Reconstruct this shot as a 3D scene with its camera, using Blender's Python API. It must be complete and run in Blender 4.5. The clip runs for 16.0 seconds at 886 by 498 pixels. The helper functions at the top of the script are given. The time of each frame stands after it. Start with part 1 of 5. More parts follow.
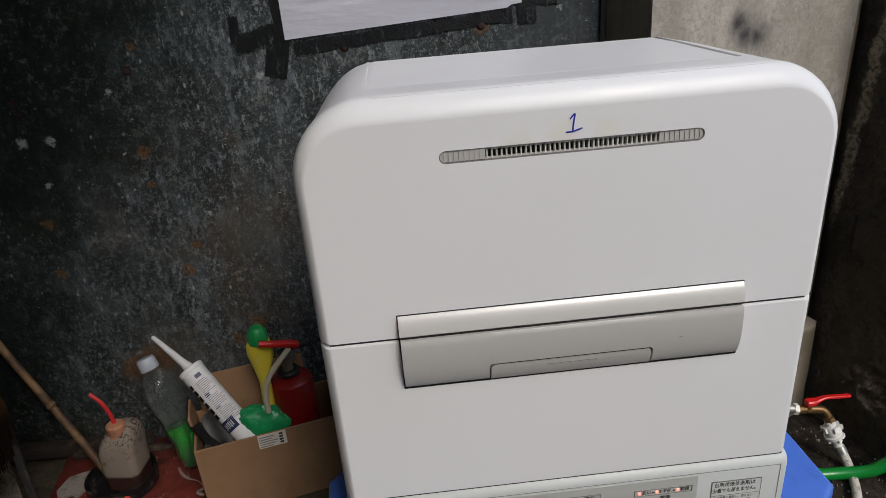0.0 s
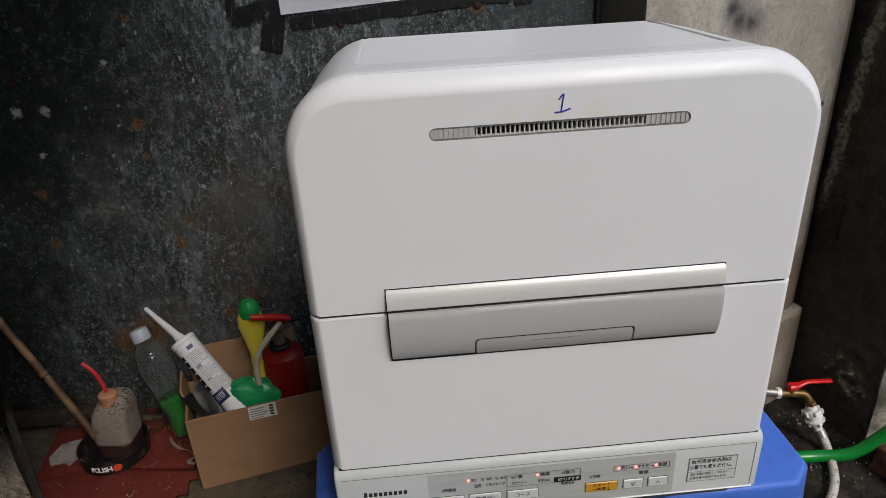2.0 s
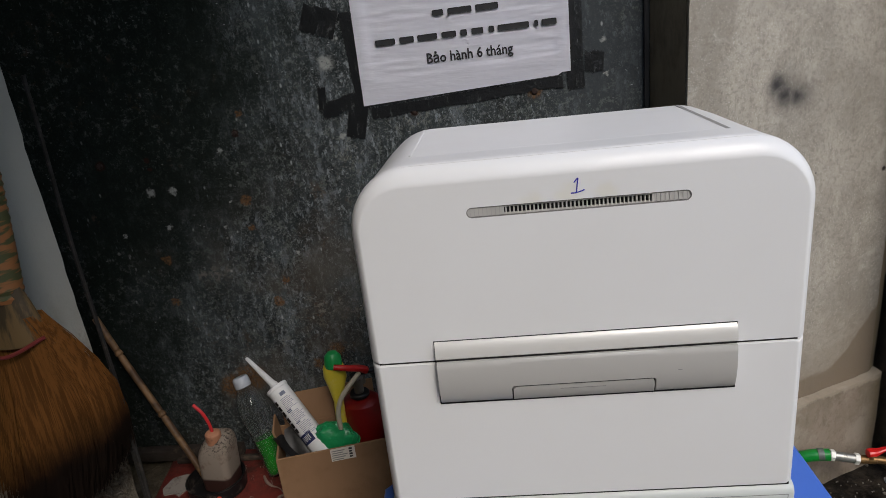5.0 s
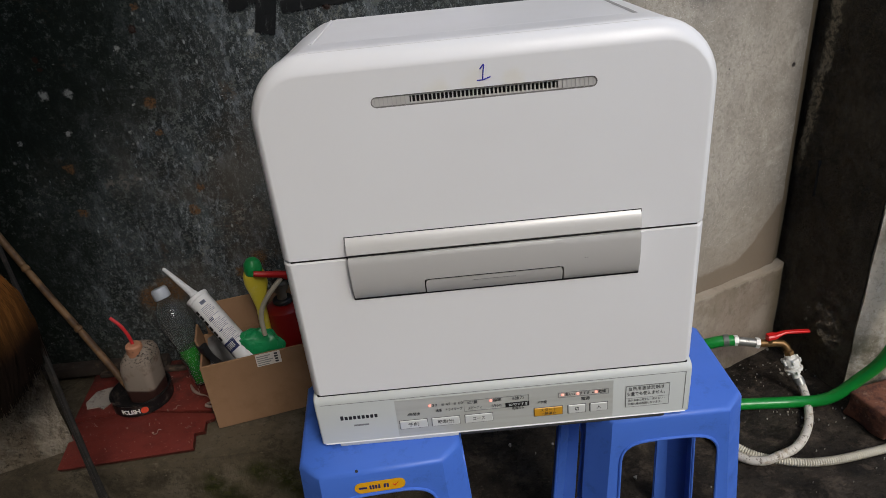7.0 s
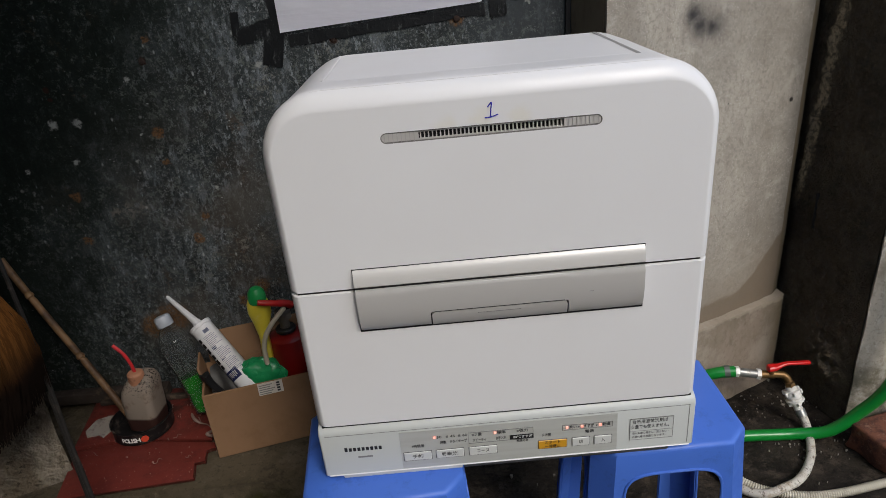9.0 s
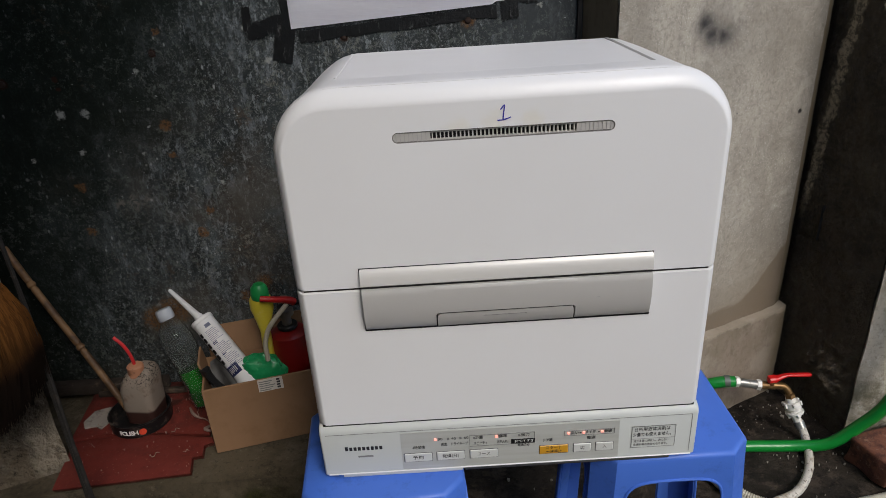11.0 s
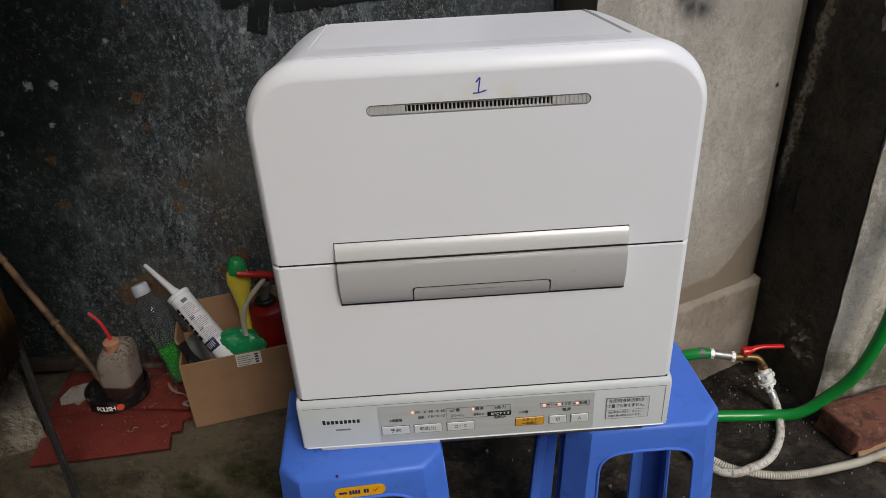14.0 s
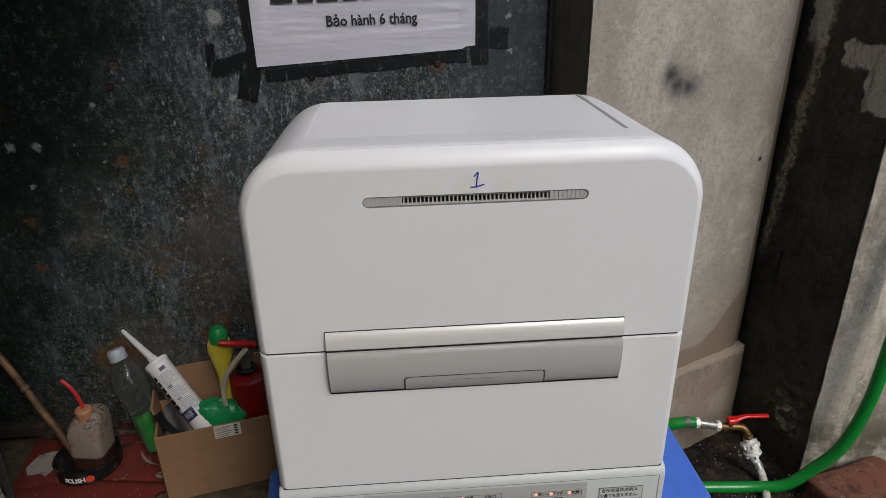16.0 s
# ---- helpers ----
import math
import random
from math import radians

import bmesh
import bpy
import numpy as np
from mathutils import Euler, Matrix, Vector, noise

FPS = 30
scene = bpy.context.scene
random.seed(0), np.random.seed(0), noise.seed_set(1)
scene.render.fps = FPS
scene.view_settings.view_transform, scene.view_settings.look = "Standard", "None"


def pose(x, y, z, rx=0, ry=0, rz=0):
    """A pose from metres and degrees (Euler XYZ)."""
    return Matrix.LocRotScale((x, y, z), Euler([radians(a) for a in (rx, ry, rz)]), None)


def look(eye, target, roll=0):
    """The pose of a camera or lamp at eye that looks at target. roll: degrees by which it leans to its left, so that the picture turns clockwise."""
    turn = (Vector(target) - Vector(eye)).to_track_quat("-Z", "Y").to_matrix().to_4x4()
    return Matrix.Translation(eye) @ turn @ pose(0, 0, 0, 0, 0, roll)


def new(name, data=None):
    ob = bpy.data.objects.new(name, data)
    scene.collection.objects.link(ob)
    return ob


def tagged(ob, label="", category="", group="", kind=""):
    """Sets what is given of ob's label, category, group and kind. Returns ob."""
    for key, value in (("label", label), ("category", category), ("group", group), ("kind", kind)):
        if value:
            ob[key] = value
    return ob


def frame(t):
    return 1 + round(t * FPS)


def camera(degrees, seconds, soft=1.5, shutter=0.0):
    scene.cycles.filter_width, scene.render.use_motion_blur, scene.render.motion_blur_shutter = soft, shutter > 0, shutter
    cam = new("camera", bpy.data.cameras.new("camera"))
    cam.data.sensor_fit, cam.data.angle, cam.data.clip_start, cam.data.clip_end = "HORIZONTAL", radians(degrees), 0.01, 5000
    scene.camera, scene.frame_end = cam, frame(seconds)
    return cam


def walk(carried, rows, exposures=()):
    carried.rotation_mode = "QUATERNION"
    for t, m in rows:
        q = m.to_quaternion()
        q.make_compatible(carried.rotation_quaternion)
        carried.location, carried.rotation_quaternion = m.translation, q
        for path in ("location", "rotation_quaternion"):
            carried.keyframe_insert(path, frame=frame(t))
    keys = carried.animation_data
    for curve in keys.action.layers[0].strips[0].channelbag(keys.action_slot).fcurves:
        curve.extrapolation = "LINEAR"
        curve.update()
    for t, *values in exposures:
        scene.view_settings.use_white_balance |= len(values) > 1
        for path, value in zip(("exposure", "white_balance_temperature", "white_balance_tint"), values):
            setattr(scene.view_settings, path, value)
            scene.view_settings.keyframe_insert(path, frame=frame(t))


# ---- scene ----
cam = camera(67.0, 16.0, 0.3)
PATH = [
    (0, (-0.138, -0.532, 1.032), (-0.053, 1.289, 0.21), -4.6),
    (0.5, (-0.143, -0.537, 1.033), (-0.141, 1.278, 0.194), -4.9),
    (1, (-0.146, -0.544, 1.032), (-0.121, 1.268, 0.188), -4.2),
    (1.5, (-0.137, -0.543, 1.032), (-0.066, 1.257, 0.164), -3.6),
    (2, (-0.133, -0.545, 1.032), (-0.038, 1.252, 0.159), -3.2),
    (2.5, (-0.131, -0.555, 1.038), (0.03, 1.205, 0.101), -1.6),
    (3, (-0.099, -0.606, 1.047), (-0.144, 1.186, 0.16), -2.9),
    (3.2, (-0.081, -0.626, 1.055), (-0.18, 1.209, 0.265), -3.3),
    (5.3, (-0.072, -0.659, 1.076), (-0.251, 1.212, 0.391), -6.6),
    (5.5, (-0.069, -0.664, 1.071), (-0.219, 1.177, 0.304), -5.9),
    (6, (-0.059, -0.662, 1.059), (-0.114, 1.132, 0.178), -4.1),
    (6.5, (-0.045, -0.665, 1.052), (-0.036, 1.105, 0.121), -5.4),
    (7, (-0.047, -0.652, 1.049), (-0.067, 1.117, 0.114), -5.9),
    (7.5, (-0.061, -0.642, 1.048), (-0.13, 1.127, 0.118), -6.6),
    (8, (-0.065, -0.644, 1.055), (-0.14, 1.141, 0.156), -6.7),
    (8.5, (-0.055, -0.656, 1.061), (-0.085, 1.145, 0.193), -6.1),
    (11, (-0.065, -0.653, 1.061), (-0.069, 1.151, 0.196), -3.6),
    (11.5, (-0.066, -0.656, 1.064), (-0.079, 1.148, 0.201), -2.7),
    (12, (-0.068, -0.654, 1.062), (-0.08, 1.146, 0.19), -2.4),
    (12.5, (-0.065, -0.66, 1.064), (-0.085, 1.143, 0.2), -2.7),
    (13, (-0.068, -0.655, 1.061), (-0.07, 1.14, 0.18), -3.1),
    (13.5, (-0.07, -0.647, 1.053), (-0.036, 1.114, 0.106), -2.6),
    (14, (-0.058, -0.651, 1.06), (-0.014, 1.116, 0.123), -3.0),
    (14.5, (-0.059, -0.655, 1.062), (-0.018, 1.128, 0.157), -3.2),
    (15, (-0.065, -0.652, 1.064), (-0.03, 1.144, 0.183), -2.4),
    (15.5, (-0.065, -0.634, 1.089), (-0.03, 1.181, 0.249), -2.6),
    (16, (-0.072, -0.616, 1.103), (0.044, 1.199, 0.271), -1.1),
]
walk(cam, [(t, look(eye, target, roll)) for t, eye, target, roll in PATH], [(0.0, 1.0, 6800, 10), (3.2, 1.0, 6800, 10), (5.3, 1.03, 6800, 10), (7.0, 0.99, 6800, 10), (15.3, 1.01, 6800, 10), (16.0, 0.9, 6800, 10)])

# ---- light ----
world = bpy.data.worlds.new("world")
scene.world = world
world.use_nodes = True
wn = world.node_tree
sky = wn.nodes.new("ShaderNodeTexSky")
sky.sky_type = "NISHITA"
sky.sun_disc = False
sky.sun_elevation, sky.sun_rotation = radians(43), radians(153.5)
wn.nodes["Background"].inputs["Strength"].default_value = 0.107
wn.links.new(sky.outputs[0], wn.nodes["Background"].inputs["Color"])
sun = new("sun", bpy.data.lights.new("sun", "SUN"))
sun.data.energy, sun.data.angle, sun.data.color = 0.92, radians(22), (1.0, 0.975, 0.945)
sun.matrix_world = look((1.12, -2.25, 2.4), (0, 0, 0))


# ---- materials ----
def C(r, g, b):
    """sRGB 0 to 255 as linear."""
    f = lambda v: (v / 255 / 12.92) if v <= 10 else ((v / 255 + 0.055) / 1.055) ** 2.4
    return (f(r), f(g), f(b), 1.0)


class Mat:
    """A small builder for a procedural surface."""

    def __init__(self, name, color, rough=0.6, metal=0.0, coat=0.0, glass=0.0, ior=1.45, spec=0.5):
        self.m = bpy.data.materials.new(name)
        self.m.use_nodes = True
        self.nt = self.m.node_tree
        self.b = self.nt.nodes["Principled BSDF"]
        self.b.inputs["Base Color"].default_value = color
        self.b.inputs["Roughness"].default_value = rough
        self.b.inputs["Metallic"].default_value = metal
        self.b.inputs["Coat Weight"].default_value = coat
        self.b.inputs["Transmission Weight"].default_value = glass
        self.b.inputs["IOR"].default_value = ior
        self.b.inputs["Specular IOR Level"].default_value = spec
        self.co = self.nt.nodes.new("ShaderNodeTexCoord").outputs["Object"]
        self.color = None
        self.height = None

    def node(self, kind, **kw):
        n = self.nt.nodes.new(kind)
        for k, v in kw.items():
            n.inputs[k].default_value = v
        return n

    def link(self, a, b):
        self.nt.links.new(a, b)

    def scaled(self, sx, sy, sz):
        n = self.nt.nodes.new("ShaderNodeVectorMath")
        n.operation = "MULTIPLY"
        self.link(self.co, n.inputs[0])
        n.inputs[1].default_value = (sx, sy, sz)
        return n.outputs[0]

    def noise(self, scale, detail=4.0, rough=0.6, vec=None, distort=0.0):
        n = self.node("ShaderNodeTexNoise", Scale=scale, Detail=detail, Roughness=rough, Distortion=distort)
        self.link(vec or self.co, n.inputs["Vector"])
        return n.outputs["Fac"]

    def voronoi(self, scale, vec=None, rnd=1.0):
        n = self.node("ShaderNodeTexVoronoi", Scale=scale, Randomness=rnd)
        self.link(vec or self.co, n.inputs["Vector"])
        return n.outputs["Distance"]

    def ramp(self, fac, lo, hi, a=0.0, b=1.0):
        n = self.node("ShaderNodeMapRange")
        n.interpolation_type = "SMOOTHSTEP"
        self.link(fac, n.inputs["Value"])
        for key, v in (("From Min", lo), ("From Max", hi), ("To Min", a), ("To Max", b)):
            n.inputs[key].default_value = v
        return n.outputs["Result"]

    def math(self, op, a, b):
        n = self.nt.nodes.new("ShaderNodeMath")
        n.operation = op
        for k, v in enumerate((a, b)):
            if isinstance(v, (int, float)):
                n.inputs[k].default_value = v
            else:
                self.link(v, n.inputs[k])
        return n.outputs[0]

    def mix(self, fac, color):
        """Lay a colour over what is there, by fac."""
        n = self.nt.nodes.new("ShaderNodeMix")
        n.data_type = "RGBA"
        self.link(fac, n.inputs[0])
        if self.color is None:
            n.inputs[6].default_value = self.b.inputs["Base Color"].default_value
        else:
            self.link(self.color, n.inputs[6])
        n.inputs[7].default_value = color
        self.color = n.outputs[2]
        return self

    def spots(self, places, warp=0.02, wscale=40.0, soft=0.35):
        """A mask of ragged blots at (x, y, z, radius)."""
        w = self.nt.nodes.new("ShaderNodeTexNoise")
        w.inputs["Scale"].default_value = wscale
        w.inputs["Detail"].default_value = 5
        self.link(self.co, w.inputs["Vector"])
        off = self.nt.nodes.new("ShaderNodeVectorMath")
        off.operation = "MULTIPLY_ADD"
        self.link(w.outputs["Color"], off.inputs[0])
        off.inputs[1].default_value = (warp, warp, warp)
        self.link(self.co, off.inputs[2])
        out = None
        for x, y, z, r in places:
            d = self.nt.nodes.new("ShaderNodeVectorMath")
            d.operation = "DISTANCE"
            self.link(off.outputs[0], d.inputs[0])
            d.inputs[1].default_value = (x + warp / 2, y + warp / 2, z + warp / 2)
            k = self.ramp(d.outputs["Value"], r, r * soft, 0, 1)
            out = k if out is None else self.math("MAXIMUM", out, k)
        return out

    def axis(self, name):
        n = self.nt.nodes.new("ShaderNodeSeparateXYZ")
        self.link(self.co, n.inputs[0])
        return n.outputs[name]

    def bump(self, fac, strength=0.3, dist=0.002):
        n = self.node("ShaderNodeBump", Strength=strength, Distance=dist)
        self.link(fac, n.inputs["Height"])
        if self.height is not None:
            self.link(self.height, n.inputs["Normal"])
        self.height = n.outputs["Normal"]
        return self

    def rough(self, fac, lo, hi):
        self.link(self.ramp(fac, 0.3, 0.7, lo, hi), self.b.inputs["Roughness"])
        return self

    def done(self):
        if self.color is not None:
            self.link(self.color, self.b.inputs["Base Color"])
        if self.height is not None:
            self.link(self.height, self.b.inputs["Normal"])
        return self.m


def plain(name, color, rough=0.5, metal=0.0, coat=0.0, grain=0.0, scale=60.0, dirt=None, dscale=14.0):
    m = Mat(name, color, rough, metal, coat)
    if dirt:
        m.mix(m.ramp(m.noise(dscale, 6, 0.65), 0.52, 0.75), dirt)
    if grain:
        m.bump(m.noise(scale, 5), grain, 0.001)
    m.rough(m.noise(dscale * 0.7, 3), rough * 0.85, min(1, rough * 1.15))
    return m.done()


# gate sheet: dark weathered metal with pale flecks, streaks and rust
m = Mat("weathered_sheet", C(53, 58, 59), 0.6, 0.1, spec=0.1)
STREAK = m.scaled(1, 1, 0.4)
m.mix(m.ramp(m.noise(4, 7, 0.65), 0.42, 0.62), C(73, 80, 82))
m.mix(m.ramp(m.noise(10, 9, 0.75, m.scaled(1.5, 1, 0.6)), 0.46, 0.62, 0, 0.85), C(32, 35, 35))
m.mix(m.ramp(m.noise(38, 9, 0.8, STREAK), 0.51, 0.61, 0, 0.68), C(108, 114, 118))
m.mix(m.ramp(m.noise(75, 8, 0.82), 0.50, 0.585, 0, 0.6), C(21, 24, 24))
m.mix(m.ramp(m.noise(105, 7, 0.8, m.scaled(1, 1, 0.55)), 0.545, 0.61, 0, 0.66), C(138, 144, 147))
m.mix(m.ramp(m.noise(170, 6, 0.85), 0.53, 0.59, 0, 0.55), C(122, 124, 124))
m.mix(m.ramp(m.noise(210, 6, 0.85), 0.54, 0.6, 0, 0.4), C(22, 23, 23))
m.mix(m.math("MULTIPLY", m.ramp(m.noise(3.5, 6, 0.7), 0.47, 0.6), m.ramp(m.axis("Z"), 0.9, 0.6, 0.1, 0.55)), C(74, 67, 59))
# old dark green paint with painted-in shade, both heavier to one side
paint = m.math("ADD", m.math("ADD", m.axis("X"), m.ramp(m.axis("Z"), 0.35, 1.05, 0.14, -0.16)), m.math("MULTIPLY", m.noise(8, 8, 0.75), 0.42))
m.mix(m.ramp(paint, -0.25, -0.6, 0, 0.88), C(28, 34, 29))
# smoother slate-grey sheet towards the jamb
m.mix(m.math("MULTIPLY", m.ramp(m.math("ADD", m.axis("X"), m.math("MULTIPLY", m.noise(9, 7, 0.7, STREAK), 0.2)), 0.1, 0.2), m.ramp(m.noise(5, 6, 0.7, m.scaled(3, 1, 0.4)), 0.3, 0.6, 0.55, 0.9)), C(60, 64, 66))
m.mix(m.math("MULTIPLY", m.ramp(m.noise(75, 7, 0.8), 0.53, 0.6, 0, 0.7), m.ramp(m.noise(6, 5), 0.4, 0.55)), C(98, 103, 99))
m.mix(m.math("MULTIPLY", m.ramp(m.noise(30, 7, 0.8), 0.55, 0.62, 0, 0.6), m.ramp(m.noise(5, 5), 0.5, 0.6)), C(78, 66, 54))
m.mix(m.math("MULTIPLY", m.spots([(-0.59, 0.536, 0.50, 0.07), (-0.66, 0.535, 0.48, 0.06), (-0.62, 0.536, 0.56, 0.05)], 0.12, 14, -0.6), m.ramp(m.noise(30, 7, 0.8), 0.35, 0.55, 0.3, 0.8)), C(26, 27, 26))
m.mix(m.math("MULTIPLY", m.spots([(-0.76, 0.533, 0.66, 0.07), (-0.44, 0.542, 0.62, 0.07), (-0.40, 0.543, 0.55, 0.05)], 0.12, 14, -0.6), m.ramp(m.noise(24, 7, 0.8), 0.4, 0.56, 0.1, 0.7)), C(82, 80, 74))
fleck = m.math("MULTIPLY", m.ramp(m.voronoi(60, m.scaled(1, 1, 0.5)), 0.16, 0.06), m.ramp(m.noise(16, 4), 0.53, 0.6, 0, 0.8))
m.mix(fleck, C(146, 150, 149))
fleck = m.math("MULTIPLY", m.ramp(m.voronoi(26), 0.12, 0.04), m.ramp(m.noise(9, 4), 0.52, 0.6, 0, 0.9))
m.mix(fleck, C(140, 141, 138))
fleck = m.math("MULTIPLY", m.ramp(m.voronoi(150, m.scaled(0.55, 1, 1.2)), 0.2, 0.1), m.ramp(m.noise(30, 6, 0.8), 0.55, 0.6, 0, 0.8))
m.mix(fleck, C(150, 153, 152))
fleck = m.math("MULTIPLY", m.ramp(m.voronoi(95, m.scaled(1, 1, 0.35)), 0.15, 0.05), m.ramp(m.noise(13, 5, 0.7), 0.5, 0.58, 0, 0.8))
m.mix(fleck, C(118, 128, 130))
# far side darkened again over the flecks: shade put into the colour
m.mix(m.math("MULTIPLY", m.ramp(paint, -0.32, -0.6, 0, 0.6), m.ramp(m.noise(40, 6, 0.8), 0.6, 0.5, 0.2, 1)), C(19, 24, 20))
RUST = [(-0.528, 0.54, 0.557, 0.013), (-0.552, 0.538, 0.769, 0.0135), (-0.73, 0.533, 0.665, 0.012), (-0.735, 0.533, 0.575, 0.011), (-0.62, 0.536, 0.39, 0.04), (-0.66, 0.536, 0.375, 0.034), (0.0, 0.556, 0.915, 0.017), (-0.505, 0.54, 0.6, 0.01), (-0.43, 0.543, 0.44, 0.02), (-0.47, 0.54, 0.41, 0.016), (-0.53, 0.54, 0.93, 0.009), (-0.55, 0.54, 0.715, 0.009)]
m.mix(m.math("MULTIPLY", m.spots(RUST, 0.02, 130, 0.5), m.ramp(m.noise(210, 5, 0.85), 0.42, 0.5, 0.1, 0.95)), C(100, 74, 48))
m.mix(m.math("MULTIPLY", m.spots(RUST, 0.02, 140, 0.2), m.ramp(m.noise(260, 5, 0.85), 0.5, 0.58, 0, 0.8)), C(48, 32, 24))
m.mix(m.spots([(-0.215, 0.55, 0.9, 0.01), (-0.545, 0.54, 0.895, 0.009), (-0.003, 0.556, 0.914, 0.006), (-0.72, 0.534, 0.862, 0.007), (-0.718, 0.534, 0.845, 0.005), (-0.81, 0.532, 0.86, 0.012)], 0.008, 160, 0.5), C(46, 30, 24))
m.mix(m.math("MULTIPLY", m.spots([(-0.728, 0.533, 0.8, 0.0105), (-0.684, 0.534, 0.8, 0.010), (-0.579, 0.537, 0.866, 0.007), (0.125, 0.56, 0.933, 0.006), (0.12, 0.56, 0.99, 0.006), (-0.36, 0.545, 1.0, 0.017), (-0.35, 0.545, 0.87, 0.008), (-0.47, 0.54, 0.655, 0.006), (-0.58, 0.54, 0.77, 0.005), (-0.6, 0.54, 0.72, 0.006), (-0.71, 0.535, 0.73, 0.007), (-0.8, 0.53, 0.72, 0.006)], 0.016, 130, 0.4), m.ramp(m.noise(200, 5, 0.85), 0.4, 0.5, 0.2, 0.95)), C(138, 140, 136))
m.mix(m.math("MULTIPLY", m.spots([(-0.66, 0.535, 0.625, 0.024), (-0.64, 0.535, 0.628, 0.024), (-0.615, 0.535, 0.632, 0.02)], 0.03, 90, 0.0), m.ramp(m.noise(90, 6, 0.8), 0.46, 0.56)), C(104, 100, 94))
m.mix(m.math("MULTIPLY", m.spots([(-0.46, 0.541, 0.52, 0.08), (-0.38, 0.543, 0.53, 0.07), (-0.42, 0.542, 0.44, 0.06), (-0.53, 0.54, 0.46, 0.04), (-0.22, 0.548, 0.9, 0.06), (-0.34, 0.545, 0.84, 0.05)], 0.08, 20, -0.4), m.ramp(m.noise(75, 7, 0.85), 0.53, 0.59, 0, 0.8)), C(128, 124, 114))
m.mix(m.math("MULTIPLY", m.spots([(-0.46, 0.541, 0.52, 0.08), (-0.38, 0.543, 0.53, 0.07), (-0.5, 0.54, 0.6, 0.06)], 0.08, 20, -0.4), m.ramp(m.noise(52, 7, 0.85), 0.56, 0.62, 0, 0.7)), C(90, 62, 42))
m.bump(m.noise(48, 8, 0.82), 0.5, 0.002).bump(m.noise(6, 3), 0.35, 0.008)
m.rough(m.noise(20, 4), 0.45, 0.8)
SHEET = m.done()

# grey cement render with a soot blot
m = Mat("cement_render", C(170, 163, 151), 0.92)
m.mix(m.ramp(m.noise(3.2, 7, 0.65), 0.42, 0.6), C(147, 140, 129))
m.mix(m.ramp(m.noise(14, 8, 0.75, m.scaled(1, 1, 0.6)), 0.5, 0.64, 0, 0.4), C(138, 130, 118))
m.mix(m.ramp(m.noise(2.4, 6, 0.6, m.scaled(1.6, 1, 0.7)), 0.46, 0.58, 0, 0.7), C(136, 129, 118))
m.mix(m.ramp(m.noise(120, 8, 0.88), 0.48, 0.57, 0, 0.6), C(124, 117, 107))
m.mix(m.ramp(m.voronoi(260), 0.2, 0.08, 0, 0.5), C(98, 91, 82))
m.mix(m.math("MULTIPLY", m.ramp(m.voronoi(330), 0.3, 0.12), m.ramp(m.noise(40, 5, 0.8), 0.40, 0.54, 0, 0.85)), C(216, 210, 200))
m.mix(m.ramp(m.noise(18, 8, 0.8), 0.54, 0.64, 0, 0.3), C(196, 190, 178))
m.mix(m.math("MULTIPLY", m.ramp(m.math("ADD", m.axis("Z"), m.math("MULTIPLY", m.noise(6, 6, 0.7), 0.3)), 0.62, 0.44), m.ramp(m.noise(8, 8, 0.75), 0.3, 0.55, 0.3, 0.6)), C(140, 128, 112))
# damp brown tide mark above the plinth, rising to the corner
tide = m.math("SUBTRACT", m.math("ADD", m.axis("Z"), m.math("MULTIPLY", m.noise(12, 6, 0.7), 0.035)), m.ramp(m.axis("X"), 0.56, 0.72, 0.0, 0.13))
m.mix(m.ramp(tide, 0.302, 0.288, 0, 0.85), C(118, 104, 87))
m.mix(m.math("MULTIPLY", m.spots([(0.425, 0.543, 0.872, 0.068), (0.462, 0.56, 0.864, 0.05)], 0.02, 60, -0.3), 0.55), C(64, 62, 62))
m.mix(m.spots([(0.403, 0.532, 0.887, 0.033), (0.420, 0.540, 0.868, 0.032), (0.446, 0.552, 0.862, 0.027)], 0.02, 70, -0.1), C(44, 43, 45))
m.mix(m.spots([(0.659, 0.65, 0.692, 0.007), (0.47, 0.563, 0.71, 0.003), (0.5, 0.577, 0.715, 0.003)], 0.006, 90), C(44, 40, 36))
m.mix(m.ramp(m.math("ADD", m.axis("X"), m.math("MULTIPLY", m.noise(50, 6, 0.7), 0.012)), 0.691, 0.696), C(110, 99, 78))
m.bump(m.noise(150, 7, 0.85), 0.6, 0.002).bump(m.noise(9, 4), 0.4, 0.012)
CEMENT = m.done()

m = Mat("plinth_cement", C(141, 127, 113), 0.92)
m.mix(m.ramp(m.noise(7, 7, 0.65), 0.42, 0.62), C(130, 118, 102))
m.mix(m.ramp(m.noise(60, 7, 0.8), 0.5, 0.62, 0, 0.5), C(116, 105, 90))
m.mix(m.ramp(m.noise(14, 7, 0.75, m.scaled(1, 1, 0.5)), 0.5, 0.62, 0, 0.6), C(108, 97, 82))
m.mix(m.ramp(m.noise(5, 6, 0.7), 0.5, 0.62, 0, 0.7), C(160, 148, 134))
m.mix(m.ramp(m.math("ADD", m.axis("X"), m.math("MULTIPLY", m.noise(20, 6, 0.7), 0.05)), 0.69, 0.735, 0, 0.6), C(112, 98, 66))
m.mix(m.ramp(m.math("ADD", m.axis("Z"), m.math("MULTIPLY", m.noise(16, 6, 0.7), 0.05)), 0.246, 0.256, 0, 0.5), C(180, 168, 150))
m.bump(m.noise(120, 6, 0.8), 0.4, 0.002).bump(m.noise(14, 4), 0.4, 0.01)
PLINTH = m.done()

